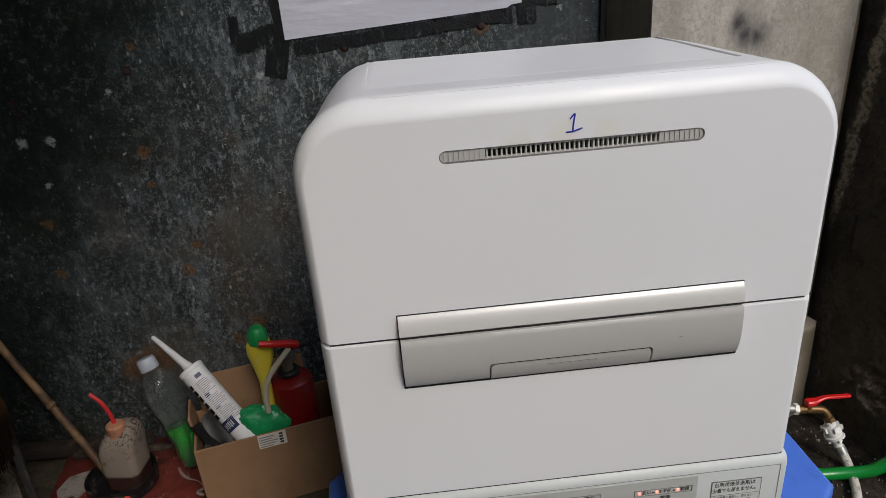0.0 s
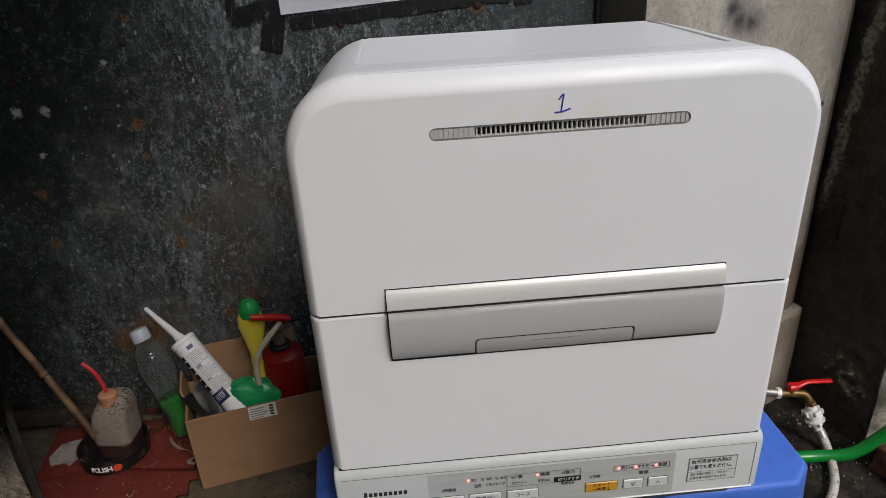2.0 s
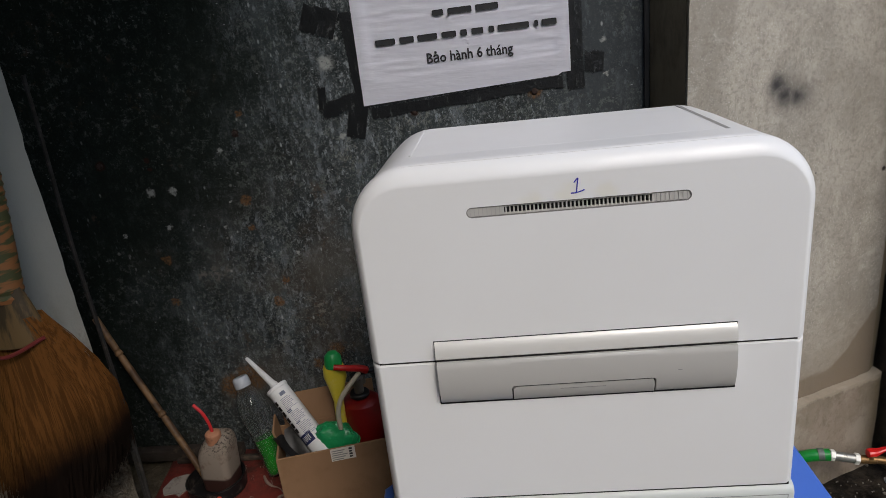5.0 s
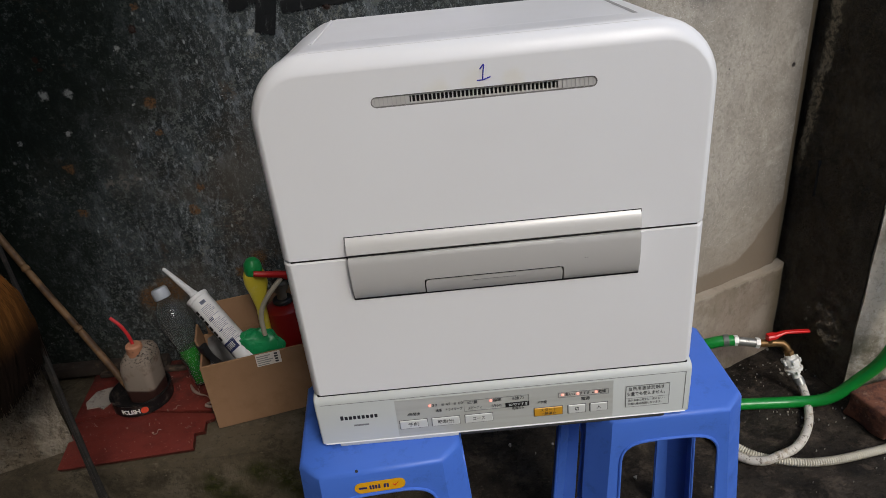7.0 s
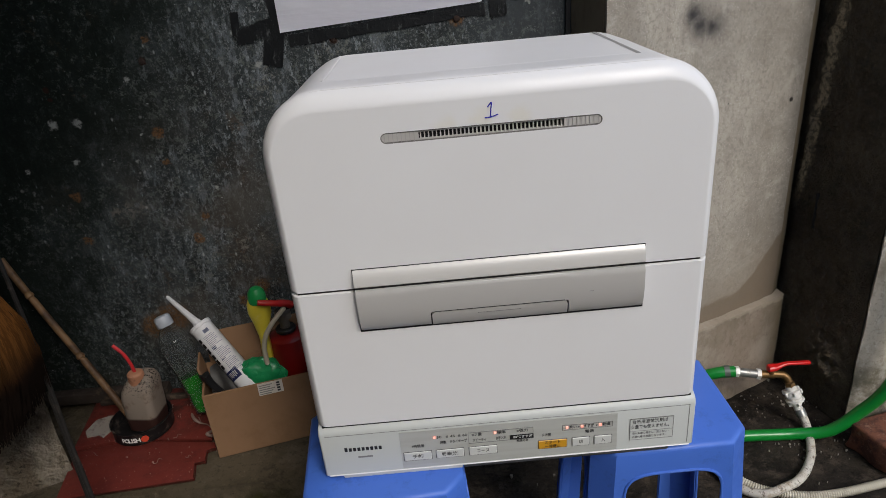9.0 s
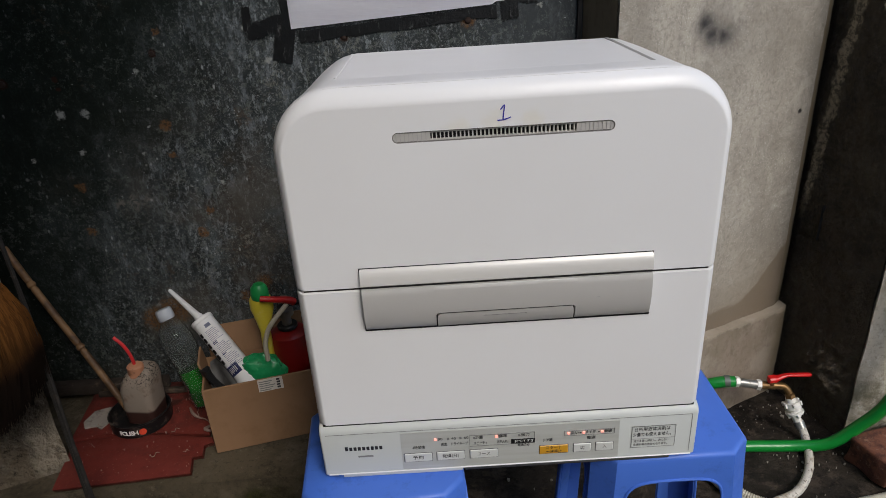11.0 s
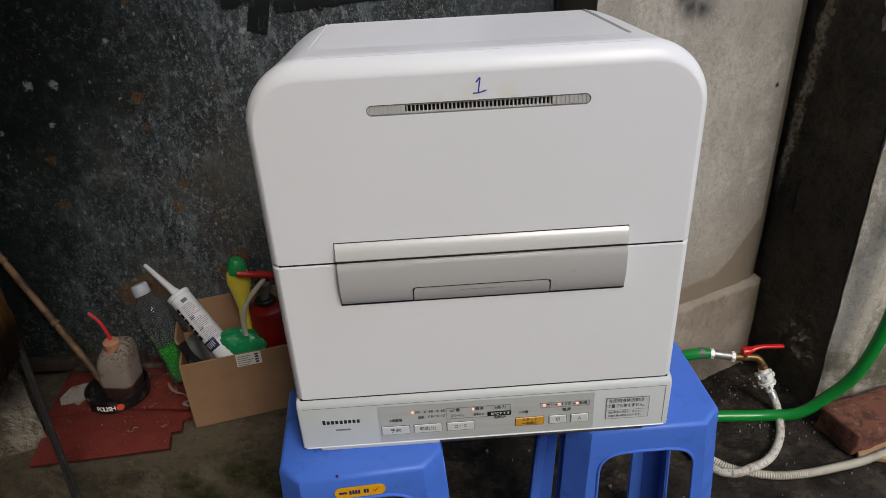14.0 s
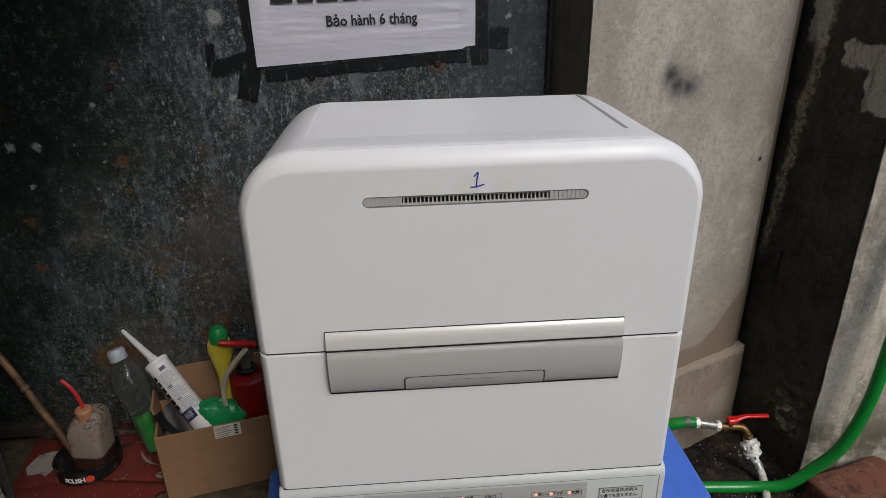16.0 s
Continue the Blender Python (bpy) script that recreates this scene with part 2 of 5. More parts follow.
# sooty, damp black wall
m = Mat("damp_black_render", C(98, 88, 72), 0.7, spec=0.25)
m.mix(m.ramp(m.noise(6, 8, 0.72, m.scaled(1, 1, 0.5)), 0.42, 0.58), C(74, 66, 54))
m.mix(m.ramp(m.noise(40, 8, 0.82), 0.48, 0.58, 0, 0.6), C(44, 39, 32))
m.mix(m.ramp(m.noise(60, 8, 0.82), 0.56, 0.64, 0, 0.4), C(120, 107, 86))
# a rough bare strip by the corner, and peeled patches
wobble = m.math("MULTIPLY", m.math("SUBTRACT", m.noise(38, 6, 0.75), 0.5), 0.045)
YW, ZW = m.math("ADD", m.axis("Y"), wobble), m.math("ADD", m.axis("Z"), wobble)


def band(a, b, soft, axis):
    return m.math("MULTIPLY", m.ramp(axis, a, a + soft), m.ramp(axis, b, b - soft))


SLANT = m.math("ADD", YW, m.math("MULTIPLY", m.math("SUBTRACT", ZW, 0.994), 0.095))
strip = m.math("MULTIPLY", band(0.611, 0.642, 0.01, SLANT), m.ramp(ZW, 0.43, 0.52))
notch = m.math("SUBTRACT", 1.0, m.math("MULTIPLY", m.ramp(YW, 0.528, 0.534), m.ramp(ZW, 0.89, 0.884)))
peel = m.math("MULTIPLY", m.math("MULTIPLY", band(0.40, 0.592, 0.005, YW), band(0.81, 0.932, 0.005, ZW)), notch)
peel = m.math("MAXIMUM", peel, m.math("MULTIPLY", band(0.62, 0.668, 0.008, YW), m.ramp(ZW, 0.905, 0.93)))
m.mix(m.ramp(m.noise(9, 8, 0.75), 0.5, 0.62, 0, 0.7), C(84, 73, 58))
m.mix(m.math("MULTIPLY", strip, m.ramp(m.noise(95, 7, 0.82), 0.44, 0.53, 0.15, 0.95)), C(206, 188, 154))
m.mix(m.math("MULTIPLY", peel, m.ramp(m.noise(90, 7, 0.82), 0.36, 0.48, 0.7, 1)), C(236, 224, 198))
# plaster lumps painted paler, in place of the light they catch
m.mix(m.math("MULTIPLY", m.spots([(0.752, 0.556, 0.165, 0.035), (0.76, 0.535, 0.15, 0.04), (0.757, 0.54, 0.115, 0.04), (0.765, 0.515, 0.12, 0.03)], 0.03, 60, 0.0), m.ramp(m.noise(60, 7, 0.82), 0.44, 0.54)), C(196, 178, 152))
m.mix(m.math("MULTIPLY", m.ramp(m.axis("Z"), 0.42, 0.2), m.ramp(m.noise(11, 7, 0.75), 0.4, 0.56, 0, 0.75)), C(112, 101, 84))
m.mix(m.ramp(m.noise(26, 7, 0.75, m.scaled(1, 1, 0.25)), 0.52, 0.62, 0, 0.45), C(104, 94, 76))
m.mix(m.ramp(m.noise(170, 5, 0.8), 0.55, 0.61, 0, 0.5), C(122, 112, 92))
m.bump(m.noise(110, 6, 0.85), 1.0, 0.006).bump(m.noise(30, 8, 0.8), 1.0, 0.026)
m.rough(m.noise(24, 6, 0.7), 0.35, 0.85)
BLACKWALL = m.done()

m = Mat("dark_olive_render", C(116, 107, 90), 0.85, spec=0.1)
m.mix(m.ramp(m.noise(10, 6, 0.7, m.scaled(1, 1, 0.4)), 0.42, 0.65), C(84, 78, 66))
m.bump(m.noise(80, 5, 0.7), 0.4, 0.002)
OLIVE = m.done()

m = Mat("limewashed_render", C(154, 153, 146), 0.92, spec=0.1)
m.mix(m.ramp(m.noise(6, 7, 0.65, m.scaled(1, 1, 0.4)), 0.45, 0.68), C(134, 132, 124))
low = m.ramp(m.math("ADD", m.axis("Z"), m.math("MULTIPLY", m.noise(7, 6, 0.65), 0.25)), 0.78, 0.62)
m.mix(m.math("MULTIPLY", low, m.ramp(m.noise(6, 8, 0.7), 0.3, 0.5, 0.6, 1)), C(106, 95, 80))
m.mix(m.math("MULTIPLY", low, m.ramp(m.noise(9, 8, 0.72, m.scaled(1, 1, 0.5)), 0.5, 0.62)), C(72, 62, 51))
m.mix(m.math("MULTIPLY", low, m.ramp(m.noise(12, 6, 0.7, m.scaled(1, 1, 0.25)), 0.55, 0.66, 0, 0.7)), C(168, 156, 138))
m.mix(m.math("MULTIPLY", low, m.ramp(m.noise(90, 6, 0.8), 0.54, 0.64, 0, 0.8)), C(44, 38, 32))
edge = m.math("ADD", m.axis("X"), m.math("MULTIPLY", m.noise(18, 6, 0.7), 0.06))
pale = m.math("MULTIPLY", m.math("MULTIPLY", m.ramp(edge, -0.80, -0.775), m.ramp(m.axis("Z"), 0.36, 0.28)), m.ramp(m.noise(20, 7, 0.75, m.scaled(1, 1, 0.4)), 0.38, 0.52, 0, 0.8))
m.mix(pale, C(150, 140, 124))
m.bump(m.noise(70, 6, 0.8), 0.5, 0.003).bump(m.math("MULTIPLY", m.noise(16, 6, 0.7), low), 1.0, 0.03)
LIME = m.done()

m = Mat("pale_pillar_render", C(190, 181, 166), 0.9)
m.mix(m.ramp(m.noise(9, 7, 0.7, m.scaled(1, 1, 0.35)), 0.45, 0.65), C(140, 132, 118))
m.mix(m.ramp(m.noise(120, 6, 0.8), 0.5, 0.62, 0, 0.5), C(126, 116, 100))
m.mix(m.ramp(m.noise(45, 7, 0.8, m.scaled(1, 1, 0.6)), 0.53, 0.6, 0, 0.7), C(206, 201, 190))
m.mix(m.math("MULTIPLY", m.ramp(m.axis("Z"), 0.25, 0.1), m.ramp(m.noise(14, 6, 0.7), 0.35, 0.6)), C(96, 92, 74))
m.bump(m.noise(90, 6, 0.8), 0.6, 0.003)
PALE = m.done()

# wet dark concrete
m = Mat("wet_dark_concrete", C(54, 48, 41), 0.6, spec=0.2)
m.mix(m.ramp(m.noise(6, 8, 0.7), 0.4, 0.62), C(30, 26, 22))
m.mix(m.ramp(m.noise(50, 7, 0.8), 0.5, 0.62, 0, 0.7), C(16, 14, 12))
m.mix(m.ramp(m.noise(18, 8, 0.78), 0.5, 0.61, 0, 0.7), C(80, 70, 60))
m.mix(m.ramp(m.noise(140, 5, 0.8), 0.6, 0.68, 0, 0.7), C(92, 84, 74))
m.bump(m.noise(80, 7, 0.8), 0.9, 0.005).bump(m.noise(12, 6), 0.9, 0.02)
m.rough(m.noise(7, 5), 0.55, 0.95)
GROUND = m.done()

# mossy ledge concrete
m = Mat("mossy_concrete", C(88, 79, 64), 0.85, spec=0.15)
m.mix(m.ramp(m.noise(8, 7, 0.7), 0.42, 0.62), C(66, 59, 47))
m.mix(m.ramp(m.noise(13, 7, 0.7), 0.5, 0.62, 0, 0.7), C(100, 92, 78))
m.mix(m.ramp(m.noise(22, 7, 0.75), 0.54, 0.66, 0, 0.7), C(46, 41, 31))
m.mix(m.ramp(m.noise(150, 6, 0.85), 0.54, 0.62, 0, 0.5), C(44, 39, 30))
m.mix(m.ramp(m.noise(90, 6, 0.8), 0.58, 0.66, 0, 0.5), C(120, 112, 94))
moss = m.spots([(-0.52, 0.24, 0.13, 0.05), (-0.50, 0.24, 0.10, 0.06), (-0.42, 0.248, 0.155, 0.05), (-0.38, 0.25, 0.13, 0.06), (-0.35, 0.25, 0.10, 0.05)], 0.07, 26, 0.1)
m.mix(m.math("MULTIPLY", moss, m.ramp(m.noise(40, 7, 0.8), 0.4, 0.52, 0.45, 1)), C(38, 40, 17))
m.mix(m.math("MULTIPLY", moss, m.ramp(m.noise(110, 6, 0.8), 0.52, 0.6, 0, 0.6)), C(66, 67, 30))
m.bump(m.noise(50, 7, 0.8), 0.8, 0.005)
LEDGE = m.done()

m = Mat("red_oxide_board", C(108, 46, 39), 0.5, spec=0.3)
m.mix(m.ramp(m.noise(7, 8, 0.7), 0.42, 0.6), C(92, 39, 34))
m.mix(m.ramp(m.noise(16, 8, 0.75), 0.53, 0.64, 0, 0.6), C(76, 32, 28))
m.mix(m.ramp(m.noise(90, 6, 0.8), 0.56, 0.64, 0, 0.35), C(84, 40, 34))
m.mix(m.ramp(m.noise(190, 4, 0.8), 0.64, 0.68, 0, 0.7), C(168, 132, 118))
# darker brown in patches towards the gate
m.mix(m.math("MULTIPLY", m.ramp(m.axis("Y"), 0.36, 0.46), m.ramp(m.noise(14, 8, 0.75), 0.45, 0.58, 0, 0.75)), C(48, 34, 28))
m.mix(m.ramp(m.noise(6, 8, 0.75), 0.58, 0.64, 0, 0.7), C(58, 42, 35))
m.bump(m.noise(60, 6, 0.7), 0.25, 0.0015)
m.rough(m.noise(11, 6, 0.7), 0.35, 0.7)
REDBOARD = m.done()

# appliance plastics
m = Mat("white_appliance_plastic", C(226, 225, 224), 0.34, 0.0, 0.05)
m.mix(m.ramp(m.noise(5, 4), 0.35, 0.75, 0, 0.5), C(222, 220, 218))
m.mix(m.ramp(m.spots([(-0.01, 0, 0.884, 0.02), (0.03, 0, 0.883, 0.02), (-0.045, 0, 0.881, 0.02)], 0.02, 60, 0.0), 0, 1, 0, 0.35), C(220, 213, 190))
m.bump(m.noise(420, 3, 0.5), 0.05, 0.0004)
m.rough(m.noise(9, 4), 0.3, 0.42)
WHITE = m.done()
m = Mat("silver_grey_plastic", C(186, 183, 178), 0.4, 0.1)
m.mix(m.ramp(m.noise(30, 4, 0.6), 0.6, 0.8, 0, 0.3), C(176, 173, 168))
m.rough(m.noise(14, 4), 0.36, 0.44)
SILVER = m.done()
m = Mat("pearl_grey_plastic", C(206, 203, 197), 0.3, 0.1)
m.rough(m.noise(14, 4), 0.29, 0.32)
PEARL = m.done()
m = Mat("brushed_control_plate", C(186, 187, 181), 0.45, 0.1)
m.mix(m.ramp(m.noise(160, 3, 0.6, m.scaled(0.05, 1, 1)), 0.4, 0.6, 0, 0.6), C(178, 178, 171))
BRUSHED = m.done()
PLATE = plain("pale_grey_plate", C(197, 200, 196), 0.42)
DARK = plain("black_plastic", C(22, 22, 23), 0.5, grain=0.1)
DARKGREY = plain("dark_grey_plastic", C(70, 70, 72), 0.5, grain=0.1, dirt=C(44, 43, 42))
INK = plain("black_print", C(34, 34, 36), 0.6)
GREYINK = plain("grey_print", C(122, 122, 120), 0.6)
BLUEINK = plain("blue_marker", C(36, 40, 150), 0.5)
ORANGE = plain("amber_button", C(206, 150, 44), 0.4)
BUTTON = plain("pale_button", C(203, 204, 199), 0.4)
FINEINK = plain("fine_grey_print", C(74, 74, 74), 0.6)
m = Mat("lit_red_lamp", C(236, 176, 166), 0.4)
m.b.inputs["Emission Color"].default_value = C(255, 128, 108)
m.b.inputs["Emission Strength"].default_value = 0.9
LED = m.done()

m = Mat("blue_stool_plastic", C(70, 112, 201), 0.36)
m.mix(m.ramp(m.noise(7, 6, 0.6), 0.5, 0.8, 0, 0.7), C(64, 102, 188))
m.mix(m.ramp(m.noise(60, 5, 0.7), 0.66, 0.8, 0, 0.5), C(120, 150, 214))
m.mix(m.ramp(m.noise(22, 7, 0.75), 0.54, 0.68, 0, 0.35), C(48, 76, 138))
m.bump(m.noise(200, 3), 0.06, 0.0005)
m.rough(m.noise(18, 5), 0.28, 0.5)
BLUE = m.done()

m = Mat("cardboard", C(134, 104, 79), 0.88, spec=0.1)
m.mix(m.ramp(m.noise(9, 7, 0.7), 0.44, 0.62), C(126, 97, 72))
m.mix(m.ramp(m.noise(12, 7, 0.8), 0.57, 0.66, 0, 0.3), C(108, 83, 62))
m.mix(m.ramp(m.noise(120, 3, 0.6, m.scaled(1, 1, 0.1)), 0.45, 0.65, 0, 0.18), C(128, 99, 74))
m.bump(m.noise(140, 3, 0.6, m.scaled(1, 1, 0.1)), 0.12, 0.001)
CARD = m.done()


def make_bm():
    return bmesh.new()


def part(name, bm, material, parent=None, label="", smooth=True, crease=32):
    """Link a bmesh as one mesh object under a thing."""
    me = bpy.data.meshes.new(name)
    bmesh.ops.recalc_face_normals(bm, faces=bm.faces)
    bm.to_mesh(me)
    bm.free()
    if smooth:
        for p in me.polygons:
            p.use_smooth = True
        me.set_sharp_from_angle(angle=radians(crease))
    me.materials.append(material)
    ob = new(name, me)
    ob.parent = parent
    if label:
        ob["label"] = label
    return ob


def thing(name, label, category, at=(0, 0, 0), rz=0, group="", m=None):
    e = new(name)
    e.empty_display_size = 0.02
    e.matrix_basis = m if m is not None else pose(*at, 0, 0, rz)
    return tagged(e, label, category, group)


def structure(name, bm, material, label, category, smooth=False):
    return tagged(part(name, bm, material, None, "", smooth), label, category, "", "structure")


def box(bm, x0, x1, y0, y1, z0, z1, bevel=0.0, seg=2):
    r = bmesh.ops.create_cube(bm, size=1.0)
    vs = r["verts"]
    for v in vs:
        v.co = Vector((x0 + (v.co.x + 0.5) * (x1 - x0), y0 + (v.co.y + 0.5) * (y1 - y0), z0 + (v.co.z + 0.5) * (z1 - z0)))
    if bevel:
        es = list({e for v in vs for e in v.link_edges})
        bmesh.ops.bevel(bm, geom=es, offset=bevel, segments=seg, profile=0.5, affect="EDGES")
    return bm


def prism(bm, outline, z0, z1):
    a = [bm.verts.new((x, y, z0)) for x, y in outline]
    b = [bm.verts.new((x, y, z1)) for x, y in outline]
    n = len(outline)
    for i in range(n):
        bm.faces.new((a[i], a[(i + 1) % n], b[(i + 1) % n], b[i]))
    bm.faces.new(a[::-1])
    bm.faces.new(b)
    return bm


def rough_prism(bm, outline_, z0, z1, amp=0.004, step=0.035, seed=0.0, ztop_rough=1.45):
    """A prism whose faces and corners are uneven, like hand-laid render."""
    pts = []
    n = len(outline_)
    for i in range(n):
        (xa, ya), (xb, yb) = outline_[i], outline_[(i + 1) % n]
        k = max(1, min(40, int(math.hypot(xb - xa, yb - ya) / step)))
        pts += [(xa + (xb - xa) * q / k, ya + (yb - ya) * q / k) for q in range(k)]
    zs, z = [], z0
    while z < min(z1, ztop_rough):
        zs.append(z)
        z += step
    zs.append(z1)
    rings = []
    for z in zs:
        ring = []
        for x, y in pts:
            v = noise.noise_vector(Vector((x * 14 + seed, y * 14, z * 14))) * amp + noise.noise_vector(Vector((x * 45 + seed, y * 45, z * 45))) * amp * 0.5
            ring.append((x + v.x, y + v.y, z))
        rings.append(ring)
    loft(bm, rings)
    return bm


def loft(bm, rings, cap0=True, cap1=True):
    """Rings of equal length, joined in order."""
    vs = [[bm.verts.new(p) for p in r] for r in rings]
    n = len(vs[0])
    for a, b in zip(vs, vs[1:]):
        for i in range(n):
            bm.faces.new((a[i], a[(i + 1) % n], b[(i + 1) % n], b[i]))
    if cap0:
        bm.faces.new(vs[0][::-1])
    if cap1:
        bm.faces.new(vs[-1])
    return vs


def lathe(bm, profile, n=32, cap0=True, cap1=True):
    """Profile of (radius, z), turned about z."""
    loft(bm, [[(r * math.cos(2 * math.pi * k / n), r * math.sin(2 * math.pi * k / n), z) for k in range(n)] for r, z in profile], cap0, cap1)
    return bm


def smooth_path(pts, steps=10):
    pts = [Vector(p) for p in pts]
    ext = [2 * pts[0] - pts[1]] + pts + [2 * pts[-1] - pts[-2]]
    out = []
    for i in range(1, len(ext) - 2):
        p0, p1, p2, p3 = ext[i - 1:i + 3]
        for k in range(steps):
            t = k / steps
            out.append(0.5 * (2 * p1 + (p2 - p0) * t + (2 * p0 - 5 * p1 + 4 * p2 - p3) * t * t + (3 * p1 - p0 - 3 * p2 + p3) * t ** 3))
    return out + [pts[-1]]


def sweep(bm, path, radius, n=14):
    """A tube along a path; radius is a number or a function of 0 to 1 and the length."""
    path = [Vector(p) for p in path]
    up = Vector((0.13, 0.21, 0.97))
    rings, run = [], 0.0
    for i, p in enumerate(path):
        d = (path[min(i + 1, len(path) - 1)] - path[max(i - 1, 0)]).normalized()
        if i:
            run += (p - path[i - 1]).length
        a = d.cross(up)
        if a.length < 0.05:
            a = d.cross(Vector((1, 0, 0)))
        a.normalize()
        b = d.cross(a)
        up = -b if b.dot(up) < 0 else b
        up = a.cross(d)
        r = radius(i / (len(path) - 1), run) if callable(radius) else radius
        rings.append([p + r * (math.cos(2 * math.pi * k / n) * a + math.sin(2 * math.pi * k / n) * up) for k in range(n)])
    loft(bm, rings)
    return bm


def lettering(name, body, size, material, parent, m, label="", align="CENTER", thick=0.0002, width=None, bold=0.0):
    c = bpy.data.curves.new(name, "FONT")
    c.body, c.size, c.align_x, c.extrude = body, size, align, thick
    c.align_y = "CENTER"
    c.resolution_u = 2
    c.offset = bold * size
    tmp = new(name + "_tmp", c)
    bpy.context.view_layer.update()
    me = bpy.data.meshes.new_from_object(tmp)
    bpy.data.objects.remove(tmp)
    if width:
        xs = [v.co.x for v in me.vertices]
        k = width / max(1e-6, max(xs) - min(xs))
        for v in me.vertices:
            v.co.x *= k
    me.materials.clear()
    me.materials.append(material)
    ob = new(name, me)
    ob.parent = parent
    ob.matrix_basis = m
    if label:
        ob["label"] = label
    return ob


FRONT = lambda x, y, z: pose(x, y, z, 90, 0, 0)

# ---- the yard: ground, walls ----
bm = make_bm()
N = 90
grid = [[bm.verts.new((-4 + 8 * (i / N), -5 + 6.0 * (j / N), 0)) for i in range(N + 1)] for j in range(N + 1)]
for j in range(N):
    for i in range(N):
        bm.faces.new((grid[j][i], grid[j][i + 1], grid[j + 1][i + 1], grid[j + 1][i]))
far = [bm.verts.new((x, y, 0)) for x, y in ((-60, -60), (60, -60), (60, 60), (-60, 60))]
edges_ = [[grid[0][i] for i in range(N + 1)], [grid[j][N] for j in range(N + 1)], [grid[N][i] for i in range(N, -1, -1)], [grid[j][0] for j in range(N, -1, -1)]]
for q in range(4):
    bm.faces.new([far[q], far[(q + 1) % 4]] + edges_[q][::-1])
for v in bm.verts:
    v.co.z = 0 if v in far else 0.006 * (noise.noise(v.co * 5) + 0.5 * noise.noise(v.co * 13))
structure("ground", bm, GROUND, "wet dark concrete yard floor littered with paint chips", "ground", True)

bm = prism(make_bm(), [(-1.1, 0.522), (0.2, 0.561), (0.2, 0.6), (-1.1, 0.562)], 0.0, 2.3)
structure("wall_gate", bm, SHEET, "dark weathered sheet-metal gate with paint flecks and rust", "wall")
gate = bpy.data.objects["wall_gate"]
RUSTY = plain("rusty_bolt", C(46, 33, 27), 0.85, 0.2, dirt=C(46, 30, 24), dscale=200)
for x, z, r in ((0.0, 0.915, 0.006), (-0.215, 0.9, 0.004), (-0.545, 0.895, 0.0045), (-0.81, 0.86, 0.006)):
    bm = lathe(make_bm(), [(r, 0), (r, r * 0.3), (r * 0.8, r * 0.6), (r * 0.35, r * 0.75), (r * 0.1, r * 0.76)], 12)
    part("bolt", bm, RUSTY, gate).matrix_basis = pose(x, 0.561 + (x - 0.2) * 0.03 + 0.0005, z, 90, 0, 1.7)
PA, PB = (0.235, 0.455), (0.684, 0.6615)
bm = rough_prism(make_bm(), [(0.225, 0.60), PA, PB, (0.706, 0.6835), (0.704, 0.72), (0.735, 0.9), (0.225, 0.9)], 0.0, 2.3, 0.0016, 0.02)
structure("wall_cement", bm, CEMENT, "rough grey cement wall with a black soot blot", "wall", True)
bm = prism(make_bm(), [(0.199, 0.5585), (0.2325, 0.462), (0.25, 0.50), (0.224, 0.60)], 0.0, 2.3)
structure("jamb", bm, OLIVE, "dark olive stained jamb beside the gate", "jamb")
# dark strip put in for the shade in the gap by the jamb
bm = prism(make_bm(), [(0.189, 0.552), (0.1965, 0.5525), (0.1965, 0.559), (0.189, 0.559)], 0.0, 2.3)
structure("gate_gap_strip", bm, DARK, "dark strip standing for the shaded gap beside the gate", "frame")
bm = rough_prism(make_bm(), [(0.44, 0.527), (0.709, 0.655), (0.706, 0.69), (0.44, 0.59)], 0.0, 0.235, 0.0035, 0.012, 3.0)
for v in bm.verts:
    if v.co.z > 0.2:
        v.co.z += 0.006 * noise.noise(v.co * 20)
structure("plinth", bm, PLINTH, "grey cement plinth along the foot of the wall", "plinth", True)
bm = rough_prism(make_bm(), [(0.7165, 0.676), (0.778, 0.475), (0.835, 0.52), (0.80, 0.9), (0.745, 0.9), (0.716, 0.74)], 0.0, 2.3, 0.003, 0.0055, 7.0)
# rough lumps of plaster low on the wall
for v in bm.verts:
    if v.co.x > 0.8 or v.co.z > 1.0:
        continue
    k = math.exp(-((v.co.z - 0.155) / 0.055) ** 2 - ((v.co.y - 0.548) / 0.05) ** 2)
    k += 0.7 * math.exp(-((v.co.z - 0.115) / 0.03) ** 2 - ((v.co.y - 0.53) / 0.05) ** 2)
    q = 0.25 + 0.9 * noise.noise(v.co * 52) + 0.8 * noise.noise(v.co * 95)
    all_over = 0.0022 * noise.noise(v.co * 60) + 0.0016 * noise.noise(v.co * 120)
    edge = max(0.0, min(1.0, (v.co.y - 0.482) / 0.015))
    v.co += Vector((-0.95, -0.3, 0.0)) * edge * (0.020 * k * max(0.0, q) + all_over)
damp = structure("wall_damp", bm, BLACKWALL, "damp soot-blackened wall with peeling patches", "wall", True)
bm = box(make_bm(), -0.004, 0.003, -0.0007, 0.0007, 0.415, 0.495)
part("crack", bm, DARK, damp, "narrow black slot").matrix_basis = pose(0.731, 0.623, 0, 0, 0, 0)
bm = rough_prism(make_bm(), [(0.779, 0.469), (0.838, 0.455), (0.86, 0.60), (0.83, 0.60)], 0.0, 2.3, 0.002, 0.02, 11.0)
structure("pillar", bm, PALE, "pale dirty cement pillar corner", "pillar", True)
bm = prism(make_bm(), [(0.836, 0.478), (1.9, 0.40), (1.9, 0.7), (0.836, 0.7)], 0.0, 2.3)
